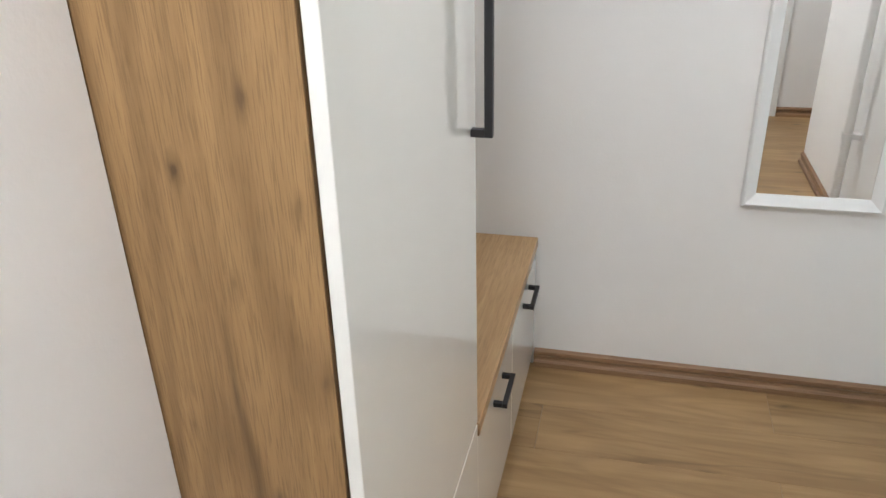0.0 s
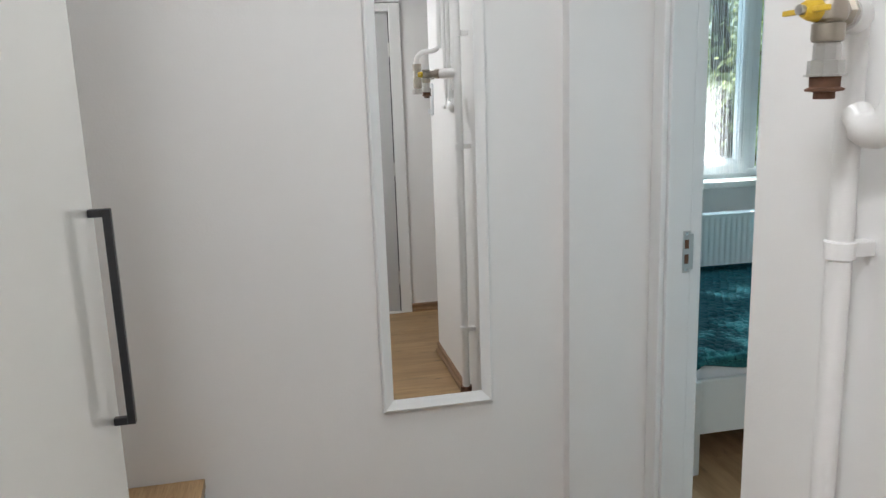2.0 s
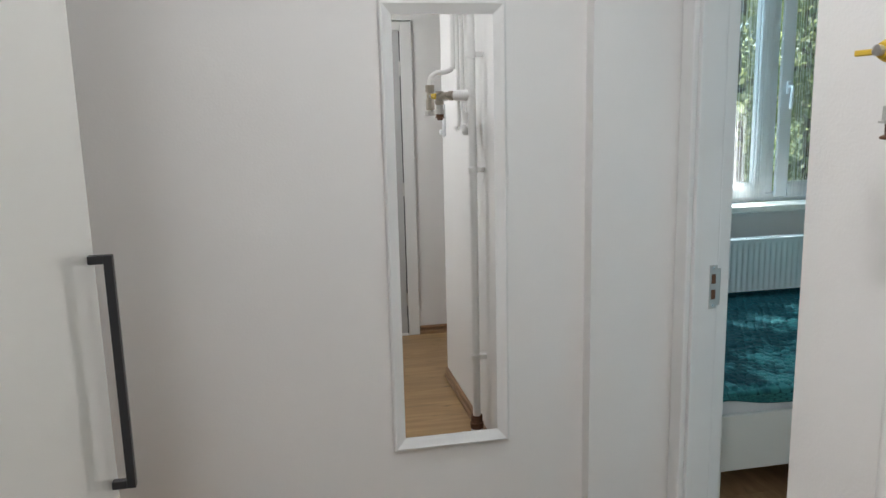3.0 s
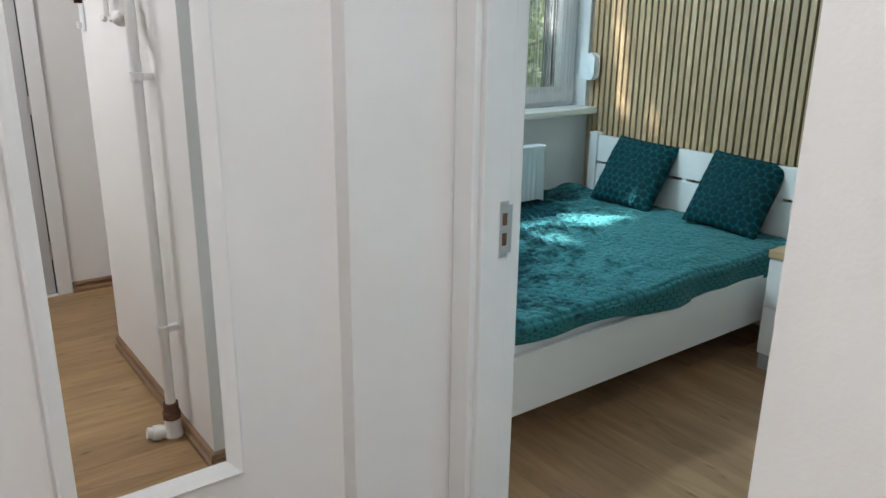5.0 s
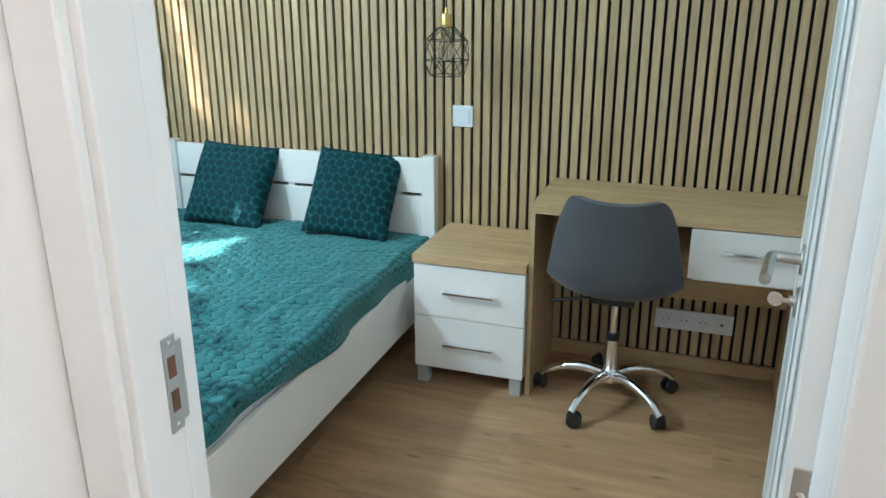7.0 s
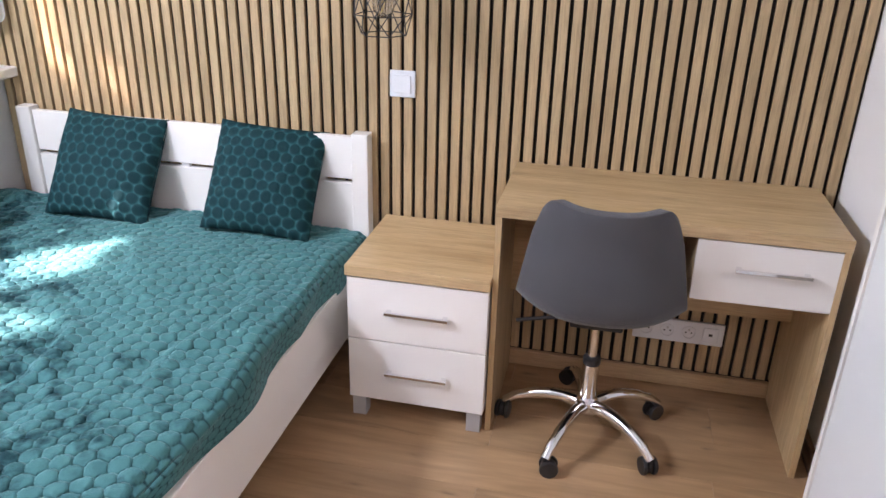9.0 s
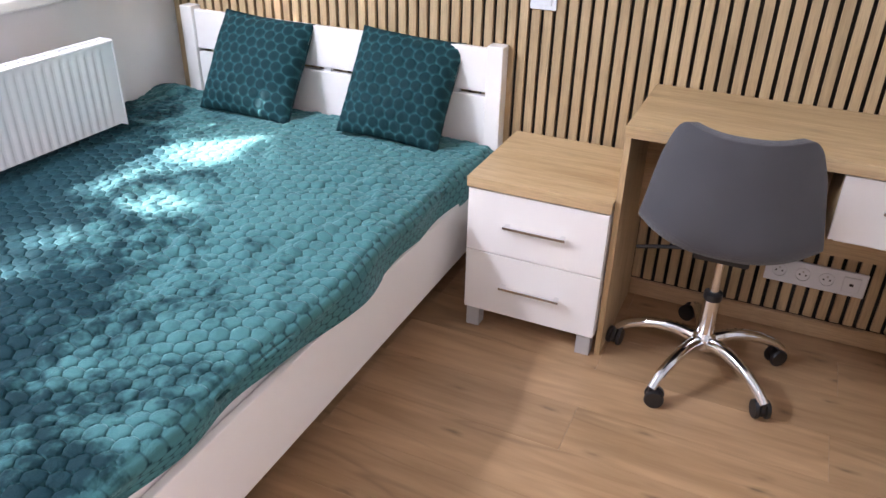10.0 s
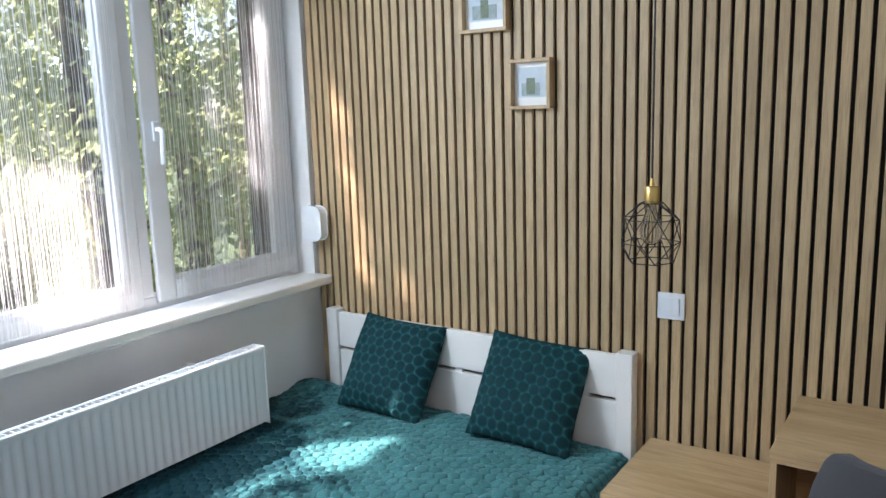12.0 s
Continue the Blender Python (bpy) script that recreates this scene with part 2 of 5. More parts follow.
def plush(name, laid_sheen, raised_shade, slope, size, low):
    """Minky pile with its sheen put into the base colour: pale where it lies flat, deep where it stands."""
    m = fabric(name, laid_sheen, 0.7, 0.3, 320, (0.6, 0.93, 1.0), 0.2)
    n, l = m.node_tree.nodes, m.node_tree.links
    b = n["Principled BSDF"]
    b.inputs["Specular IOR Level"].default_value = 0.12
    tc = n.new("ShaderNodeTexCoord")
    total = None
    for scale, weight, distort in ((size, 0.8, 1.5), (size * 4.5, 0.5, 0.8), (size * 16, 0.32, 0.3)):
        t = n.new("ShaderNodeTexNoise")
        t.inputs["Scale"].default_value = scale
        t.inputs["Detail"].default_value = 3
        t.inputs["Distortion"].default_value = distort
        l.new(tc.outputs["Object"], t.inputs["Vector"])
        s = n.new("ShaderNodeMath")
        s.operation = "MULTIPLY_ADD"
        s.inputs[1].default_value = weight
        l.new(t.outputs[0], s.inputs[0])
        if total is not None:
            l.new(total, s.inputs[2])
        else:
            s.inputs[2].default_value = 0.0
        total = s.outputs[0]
    # smoothed pile: its painted sheen gets paler towards the bed's head and its open side
    sep, sheen_y, sheen_x = n.new("ShaderNodeSeparateXYZ"), n.new("ShaderNodeMath"), n.new("ShaderNodeMath")
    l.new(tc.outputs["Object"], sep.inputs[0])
    for node, axis, source in ((sheen_y, 1, total), (sheen_x, 0, sheen_y.outputs[0])):
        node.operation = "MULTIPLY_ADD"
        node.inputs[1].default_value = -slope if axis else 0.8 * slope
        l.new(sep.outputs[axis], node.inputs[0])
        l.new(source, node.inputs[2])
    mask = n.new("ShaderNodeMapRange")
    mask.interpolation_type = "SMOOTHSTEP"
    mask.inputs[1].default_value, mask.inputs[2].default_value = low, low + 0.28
    l.new(sheen_x.outputs[0], mask.inputs[0])
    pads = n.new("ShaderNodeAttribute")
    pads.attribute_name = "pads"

    def pad_seam_shading(seam, pad):
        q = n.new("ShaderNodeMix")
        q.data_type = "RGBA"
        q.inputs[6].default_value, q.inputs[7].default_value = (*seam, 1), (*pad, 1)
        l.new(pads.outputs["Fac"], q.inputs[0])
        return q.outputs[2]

    # seam light in the colour: pale sheen round deep standing pads, dark shade round pale flat ones
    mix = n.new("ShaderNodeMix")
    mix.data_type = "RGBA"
    l.new(pad_seam_shading([1.5 * c for c in laid_sheen], raised_shade), mix.inputs[6])
    l.new(pad_seam_shading([0.8 * c for c in raised_shade], laid_sheen), mix.inputs[7])
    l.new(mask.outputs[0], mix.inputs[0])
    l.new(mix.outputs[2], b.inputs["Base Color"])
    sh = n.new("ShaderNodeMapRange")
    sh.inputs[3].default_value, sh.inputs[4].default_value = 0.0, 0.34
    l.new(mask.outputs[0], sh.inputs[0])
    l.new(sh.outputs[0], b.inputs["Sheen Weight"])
    return m


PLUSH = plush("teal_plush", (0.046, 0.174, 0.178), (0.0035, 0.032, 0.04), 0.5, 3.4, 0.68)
PLUSH_DARK = plush("teal_plush_cushion", (0.014, 0.078, 0.086), (0.004, 0.032, 0.038), 0.0, 6.0, 0.9)
GREY_CLOTH = fabric("grey_cloth", (0.075, 0.075, 0.082), 0.9, 0.25, 500)


def glass_material(name):
    m = bpy.data.materials.new(name)
    m.use_nodes = True
    b = m.node_tree.nodes["Principled BSDF"]
    b.inputs["Transmission Weight"].default_value = 1
    b.inputs["Roughness"].default_value = 0.0
    b.inputs["IOR"].default_value = 1.45
    return m


GLASS = glass_material("clear_glass")


# ---- mesh tools ----
def cuboid(bm, x0, x1, y0, y1, z0, z1, bevel=0.0, segs=2):
    v = bmesh.ops.create_cube(bm, size=1)["verts"]
    bmesh.ops.transform(bm, verts=v, matrix=Matrix.Translation(((x0 + x1) / 2, (y0 + y1) / 2, (z0 + z1) / 2))
                        @ Matrix.Diagonal((abs(x1 - x0), abs(y1 - y0), abs(z1 - z0), 1)))
    if bevel:
        edges = list({e for q in v for e in q.link_edges})
        bmesh.ops.bevel(bm, geom=edges, offset=bevel, segments=segs, affect="EDGES", profile=0.5)
    return bm


def box(x0, x1, y0, y1, z0, z1, bevel=0.0, segs=2):
    return cuboid(bmesh.new(), x0, x1, y0, y1, z0, z1, bevel, segs)


def rod(bm, a, b, r, r2=None, sides=16, caps=True):
    a, b = Vector(a), Vector(b)
    d = b - a
    m = Matrix.Translation((a + b) / 2) @ d.to_track_quat("Z", "Y").to_matrix().to_4x4()
    bmesh.ops.create_cone(bm, cap_ends=caps, segments=sides, radius1=r, radius2=r if r2 is None else r2, depth=d.length, matrix=m)
    return bm


def tube(bm, points, r, sides=12, steps=6):
    """A smooth round tube through the points."""
    pts = [Vector(p) for p in points]
    line = []
    for i in range(len(pts) - 1):
        p0, p1, p2, p3 = pts[max(i - 1, 0)], pts[i], pts[i + 1], pts[min(i + 2, len(pts) - 1)]
        for k in range(steps):
            u = k / steps
            line.append(0.5 * ((2 * p1) + (p2 - p0) * u + (2 * p0 - 5 * p1 + 4 * p2 - p3) * u * u
                               + (3 * p1 - p0 - 3 * p2 + p3) * u ** 3))
    line.append(pts[-1])
    rings, side = [], None
    for i, p in enumerate(line):
        d = (line[min(i + 1, len(line) - 1)] - line[max(i - 1, 0)]).normalized()
        side = d.orthogonal().normalized() if side is None else (side - d * side.dot(d)).normalized()
        up = d.cross(side)
        rr = r[min(i * len(r) // len(line), len(r) - 1)] if isinstance(r, (list, tuple)) else r
        rings.append([bm.verts.new(p + rr * (math.cos(a) * side + math.sin(a) * up))
                      for a in (2 * math.pi * k / sides for k in range(sides))])
    for q, w in zip(rings, rings[1:]):
        for k in range(sides):
            bm.faces.new((q[k], q[(k + 1) % sides], w[(k + 1) % sides], w[k]))
    bm.faces.new(list(reversed(rings[0])))
    bm.faces.new(rings[-1])
    return bm


def lathe(bm, profile, centre=(0, 0, 0), sides=24, way=(0, 0, 1)):
    """Turned solid: profile of (radius, height) along the way."""
    q = Vector(way).to_track_quat("Z", "Y").to_matrix().to_4x4()
    m = Matrix.Translation(centre) @ q
    rings = []
    for r, h in profile:
        rings.append([bm.verts.new(m @ Vector((max(r, 1e-4) * math.cos(2 * math.pi * k / sides),
                                               max(r, 1e-4) * math.sin(2 * math.pi * k / sides), h))) for k in range(sides)])
    for a, b in zip(rings, rings[1:]):
        for k in range(sides):
            bm.faces.new((a[k], a[(k + 1) % sides], b[(k + 1) % sides], b[k]))
    bm.faces.new(list(reversed(rings[0])))
    bm.faces.new(rings[-1])
    return bm


def part(name, bm, mat, parent=None, label="", smooth=False):
    bmesh.ops.recalc_face_normals(bm, faces=bm.faces)
    mesh = bpy.data.meshes.new(name)
    bm.to_mesh(mesh)
    bm.free()
    mesh.materials.append(mat)
    if smooth:
        mesh.polygons.foreach_set("use_smooth", [True] * len(mesh.polygons))
        mesh.set_sharp_from_angle(angle=radians(38))
    ob = new(name, mesh)
    if parent:
        ob.parent = parent
    if label:
        ob["label"] = label
    return ob


def thing(name, at, label, category, group="", kind=""):
    ob = new(name)
    ob.empty_display_size = 0.05
    ob.location = at
    return tagged(ob, label, category, group, kind)


def structure(name, bm, mat, label, category):
    return tagged(part(name, bm, mat), label, category, kind="structure")


# ---- the hall's and the room's shell ----
H = 2.5
BX = 3.085          # backing of the slats
WY = 1.79           # inner face of the window wall


def wall(name, boxes, label, mat=WALL):
    bm = bmesh.new()
    for b in boxes:
        cuboid(bm, *b)
    return structure(name, bm, mat, label, "wall")


wall("wall_mirror_side", [(-1.2, 0.421, 0.0, 0.14, 0, H)], "smooth white-painted hall wall")
wall("wall_column", [(0.421, 0.69, -0.051, 0.14, 0, H)], "shallow white-painted column beside the doorway")
wall("wall_door_side", [(0.69, 0.79, -0.1, 0.14, 0, H), (0.69, 0.79, -0.924, -0.1, 2.06, H)], "thin white-painted wall round the doorway")
wall("wall_room_west", [(0.69, 0.79, 0.14, 2.1, 0, H)], "white-painted bedroom wall at the bed's foot")
wall("wall_pipe", [(0.432, 0.79, -2.1, -0.924, 0, H)], "white-painted hall wall behind heating pipes")
wall("wall_hall_left", [(-1.2, -0.834, -3.1, -1.489, 0, H)], "white-painted hall wall beside the wardrobe")
wall("wall_niche", [(-1.2, -1.04, -1.489, 0.0, 0, H)], "white-painted wall behind wardrobe and bench")
wall("wall_hall_end", [(0.415, 1.5, -3.1, -2.97, 0, H), (-1.2, -0.53, -3.1, -2.97, 0, H), (-0.53, 0.415, -3.1, -2.97, 2.08, H)],
     "white-painted wall at the hall's end")
wall("wall_hall_recess", [(1.36, 1.5, -2.97, -2.1, 0, H), (0.79, 1.36, -2.1, -1.98, 0, H)], "white-painted recess wall in the hall")
wall("wall_room_south", [(0.79, 3.25, -1.3, -1.135, 0, H)], "white-painted bedroom wall beside the desk")
wall("wall_slat_backing", [(BX, 3.25, -1.135, 2.2, 0, H)], "dark felt backing of the slatted wall", DARK_FELT)
WX0, WX1, WZ0, WZ1 = 0.86, 3.05, 0.951, 2.32
wall("wall_window", [(0.79, WX0, WY, 2.05, 0, H), (WX0, WX1, WY, 2.05, 0, WZ0 - 0.04), (WX0, WX1, WY, 2.05, WZ1, H), (WX1, BX, WY, 2.05, 0, H)],
     "white-painted wall under and round the window")
structure("ceiling", box(-1.2, 3.25, -3.1, 2.2, H, H + 0.12), CEIL, "plain white ceiling", "ceiling")
structure("subfloor", box(-1.2, 3.25, -3.1, 2.2, -0.14, -0.0085), material("screed", (0.1, 0.07, 0.05), 0.9), "dark screed under the laminate", "floor")


# ---- skirting ----
def skirting(name, x0, x1, y0, y1, side):
    """A rounded strip: thick foot, thin lip. side: the way it faces."""
    along_x = side[1] != 0
    length = (x1 - x0) if along_x else (y1 - y0)
    prof = [(0, 0), (0.019, 0), (0.019, 0.017), (0.010, 0.022), (0.007, 0.033), (0.013, 0.040), (0.0125, 0.052), (0.004, 0.058), (0, 0.058)]
    bm = bmesh.new()
    ends = []
    for s in (0, length):
        ring = []
        for d, z in prof:
            if along_x:
                ring.append(bm.verts.new((x0 + s, y0 + side[1] * d, z)))
            else:
                ring.append(bm.verts.new((x0 + side[0] * d, y0 + s, z)))
        ends.append(ring)
    k = len(prof)
    for i in range(k):
        bm.faces.new((ends[0][i], ends[0][(i + 1) % k], ends[1][(i + 1) % k], ends[1][i]))
    bm.faces.new(ends[0])
    bm.faces.new(list(reversed(ends[1])))
    return tagged(part("baseboard", bm, BASE_X if along_x else BASE_Y, None, "", True),
                  "oak-coloured skirting strip along a white wall", "baseboard", kind="structure")


skirting("a", -0.672, 0.421, -0.001, -0.001, (0, -1))
skirting("b", 0.42, 0.42, -0.067, -0.001, (-1, 0))
skirting("c", 0.404, 0.672, -0.052, -0.052, (0, -1))
skirting("d", 0.431, 0.431, -2.1, -0.909, (-1, 0))
skirting("e", 0.416, 0.672, -0.923, -0.923, (0, 1))
skirting("f", 0.415, 1.36, -2.969, -2.969, (0, 1))
skirting("g", -0.833, -0.833, -2.97, -1.49, (1, 0))
skirting("h", 0.79, 3.0, WY - 0.001, WY - 0.001, (0, -1))
skirting("i", 0.79, 3.06, -1.134, -1.134, (0, 1))
structure("baseboard", box(3.05, 3.069, -1.13, 1.78, 0, 0.06, 0.004), wood("skirting_pale", (0.5, 0.34, 0.19), (0.38, 0.245, 0.125), 1, 0.42, 0.2, 0.03), "pale oak skirting below the slats", "baseboard")


# ---- doorway ----
def door_frame():
    door = thing("door_1", (0, 0, 0), "white lacquered bedroom doorway with its leaf swung open", "door", kind="structure")
    y0, y1, top = -0.133, -0.83, 2.03
    for name, s, yi, yo in (("jamb", 1, y0, -0.056), ("jamb", -1, y1, -0.918)):
        yc = yi + (0.012 if s > 0 else 0.0)
        lo, hi = min(yc, yo), max(yc, yo)
        bm = bmesh.new()
        # casing on the hall side, reveal, and stepped stop
        cuboid(bm, 0.672, 0.69, lo, hi, 0, top + 0.07, 0.004)
        part("casing", bm, FRAME, door)
        lo2, hi2 = (yi, yi + 0.03) if s > 0 else (yi - 0.03, yi)
        part("jamb", box(0.69, 0.765, lo2, hi2, 0, top, 0.003), FRAME, door)
        st = yi + 0.002 * s
        part("rebate", box(0.765, 0.80 if s > 0 else 0.7725, min(st, st + 0.02 * s), max(st, st + 0.02 * s), 0, top, 0.002), FRAME, door)
        part("seal", box(0.7625, 0.768, min(yi + .004 * s, yi + 0.014 * s), max(yi + .004 * s, yi + .014 * s), 0, top), SHADOW_GAP, door)
        far = yi + (0.075 if s > 0 else -0.135)
        near = yi + (0.012 if s > 0 else -0.022)
        part("inner_casing", box(0.79, 0.806, min(near, far), max(near, far), 0, top + 0.07, 0.004), FRAME, door)
    part("head", box(0.672, 0.806, y1, y0, top, top + 0.07, 0.004), FRAME, door)
    plate = part("strike_plate", box(0.738, 0.7615, y0 - 0.0025, y0 - 0.0003, 0.953, 1.078, 0.001), STEEL, door, "brushed steel strike plate with two slots")
    part("plate_lip", box(0.7605, 0.772, y0 - 0.0025, y0 - 0.0003, 0.962, 1.068, 0.001), STEEL, plate)
    for za, zb in ((1.025, 1.052), (0.98, 1.008)):
        part("slot", box(0.744, 0.757, y0 - 0.0032, y0 - 0.0026, za, zb), RUST, plate)
    for z in (1.07, 0.962):
        part("screw", lathe(bmesh.new(), [(0.003, 0), (0.0035, 0.0006), (0.002, 0.001)], (0.75, y0 - 0.0026, z), 10, (0, -1, 0)), CHROME, plate)
    # threshold strip
    part("threshold", box(0.755, 0.79, y1, y0, 0.0, 0.006, 0.002), STEEL, door, "thin steel threshold strip")
    return door


door_1 = door_frame()


def panel_leaf(name, width, height, thick, mat, panels):
    """A leaf along +x from its hinge edge, faces at y = 0 and y = -thick."""
    bm = box(0, width, -thick, 0, 0, height, 0.002)
    for x0, x1, z0, z1 in panels:
        for yy, s in ((0, 1), (-thick, -1)):
            for a in ((x0, x1, z0, z0 + 0.02), (x0, x1, z1 - 0.02, z1), (x0, x0 + 0.02, z0, z1), (x1 - 0.02, x1, z0, z1)):
                cuboid(bm, a[0], a[1], min(yy, yy + 0.005 * s), max(yy, yy + 0.005 * s), a[2], a[3], 0.003, 1)
    return bm


leaf = part("leaf", panel_leaf("leaf", 0.69, 2.0, 0.04, LEAF_WHITE, [(0.09, 0.57, 0.14, 1.9)]), LEAF_WHITE, door_1,
            "white panelled door leaf")
part("leaf_seal", box(0.664, 0.671, -0.0005, 0.0012, 0.02, 1.99), GREY_DOOR, leaf, "grey edge groove")
leaf.matrix_local = pose(0.774, -0.808, 0.012, 0, 0, -7.0)


def lever(parent, x, z, y=0.0):
    rose = part("rose", lathe(bmesh.new(), [(0.026, 0), (0.026, 0.008), (0.024, 0.01), (0.001, 0.01)], (x, y, z), 24, (0, 1, 0)), STEEL, parent, "round brushed steel rose", True)
    part("lever", tube(bmesh.new(), [(x, y + 0.008, z), (x, y + 0.045, z), (x - 0.008, y + 0.055, z), (x - 0.05, y + 0.056, z - 0.002), (x - 0.115, y + 0.056, z - 0.003)], 0.0095),
         STEEL, rose, "", True)
    lock = part("lock_rose", lathe(bmesh.new(), [(0.026, 0), (0.026, 0.008), (0.024, 0.01), (0.001, 0.01)], (x, y, z - 0.075), 24, (0, 1, 0)), STEEL, parent, "", True)
    part("cylinder", lathe(bmesh.new(), [(0.009, 0.008), (0.009, 0.018), (0.001, 0.018)], (x, y, z - 0.075), 16, (0, 1, 0)), STEEL, lock, "", True)
    key = box(x - 0.0015, x + 0.0015, y + 0.016, y + 0.03, z - 0.079, z - 0.071)
    lathe(key, [(0.012, -0.0015), (0.013, 0), (0.012, 0.0015)], (x, y + 0.04, z - 0.075), 16, (1, 0, 0))
    part("key", key, CHROME, lock, "small key in the lock")


lever(leaf, 0.63, 1.03)

def hinge(parent, z):
    h = part("hinge", box(-0.0025, -0.0002, -0.036, -0.008, z - 0.038, z + 0.038, 0.001), STEEL, parent, "flat steel hinge with four screws")
    part("knuckle", rod(bmesh.new(), (-0.004, -0.043, z - 0.038), (-0.004, -0.043, z + 0.038), 0.0055), STEEL, h, "", True)
    for i, zz in enumerate((-0.028, -0.01, 0.01, 0.028)):
        part("screw", lathe(bmesh.new(), [(0.0036, 0), (0.004, 0.0006), (0.0025, 0.001)], (-0.0026, -0.017 - 0.009 * (i % 2), z + zz), 10, (-1, 0, 0)), CHROME, h)


for z in (0.22, 0.988, 1.78):
    hinge(leaf, z)

# the grey door at the hall's end
door_2 = thing("door_2", (0, 0, 0), "grey panelled door, closed, in a white frame", "door", kind="structure")
part("leaf", panel_leaf("leaf", 0.80, 2.0, 0.04, GREY_DOOR, [(0.12, 0.68, 1.1, 1.88), (0.12, 0.68, 0.14, 0.88)]), GREY_DOOR, door_2).matrix_local = pose(-0.465, -2.972, 0.012)
for x0, x1 in ((0.34, 0.415), (-0.545, -0.47)):
    part("casing", box(x0, x1, -3.0, -2.952, 0, 2.07, 0.004), FRAME, door_2)
part("head", box(-0.47, 0.34, -3.0, -2.952, 2.016, 2.07, 0.004), FRAME, door_2)
part("gap", box(0.334, 0.34, -2.975, -2.9685, 0.012, 2.014), BLACK_PLASTIC, door_2, "dark gap beside the leaf")
for z in (0.25, 1.0, 1.78):
    part("hinge", rod(bmesh.new(), (0.336, -2.962, z - 0.045), (0.336, -2.962, z + 0.045), 0.008), STEEL, door_2, "", True)
part("threshold", box(-0.47, 0.34, -3.0, -2.95, 0, 0.008), FRAME, door_2)
structure("wall_behind_door", box(-0.53, 0.4, -3.1, -3.02, 0, 2.1), WALL, "wall closing the far doorway", "wall")

# ---- hall: mirror ----
MX0, MX1, MZ0, MZ1 = -0.149, 0.189, 0.571, 1.8


def wall_mirror():
    t = thing("wall_mirror", (0, 0, 0), "tall narrow mirror in a white moulded frame on the wall", "mirror")
    w = 0.034
    prof = [(0, 0.0), (0, 0.012), (0.003, 0.021), (0.008, 0.023), (0.014, 0.019), (0.023, 0.016), (0.028, 0.012), (w, 0.010), (w, 0.0)]
    cs = [(MX0, MZ0, 1, 1), (MX1, MZ0, -1, 1), (MX1, MZ1, -1, -1), (MX0, MZ1, 1, -1)]
    for i in range(4):
        a, b = cs[i], cs[(i + 1) % 4]
        bm = bmesh.new()
        ra = [bm.verts.new((a[0] + a[2] * d, -0.001 - h, a[1] + a[3] * d)) for d, h in prof]
        rb = [bm.verts.new((b[0] + b[2] * d, -0.001 - h, b[1] + b[3] * d)) for d, h in prof]
        for k in range(len(prof) - 1):
            bm.faces.new((ra[k], ra[k + 1], rb[k + 1], rb[k]))
        bm.faces.new((ra[-1], ra[0], rb[0], rb[-1]))
        bm.faces.new(ra)
        bm.faces.new(rb)
        part("frame_bar", bm, GLOSS_EDGE, t, "", True)
    part("mirror_glass", box(MX0 + w - 0.004, MX1 - w + 0.004, -0.0085, -0.002, MZ0 + w - 0.004, MZ1 - w + 0.004), MIRROR, t, "silvered mirror glass")


wall_mirror()


# ---- hall: wardrobe and bench ----
def bow_handle(parent, x, y, z0, z1, along="z", label="black square bow handle"):
    """A square black bow that stands 28 mm off the front, which faces +x."""
    bm = bmesh.new()
    s, d = 0.011, 0.03
    if along == "z":
        cuboid(bm, x + d - s, x + d, y - s / 2, y + s / 2, z0, z1, 0.001)
        cuboid(bm, x + 0.0005, x + d - s, y - s / 2, y + s / 2, z0, z0 + s, 0.001)
        cuboid(bm, x + 0.0005, x + d - s, y - s / 2, y + s / 2, z1 - s, z1, 0.001)
    else:
        cuboid(bm, x + d - s, x + d, z0, z1, y - s / 2, y + s / 2, 0.001)
        cuboid(bm, x + 0.0005, x + d - s, z0, z0 + s, y - s / 2, y + s / 2, 0.001)
        cuboid(bm, x + 0.0005, x + d - s, z1 - s, z1, y - s / 2, y + s / 2, 0.001)
    return part("handle", bm, BLACK, parent, label)


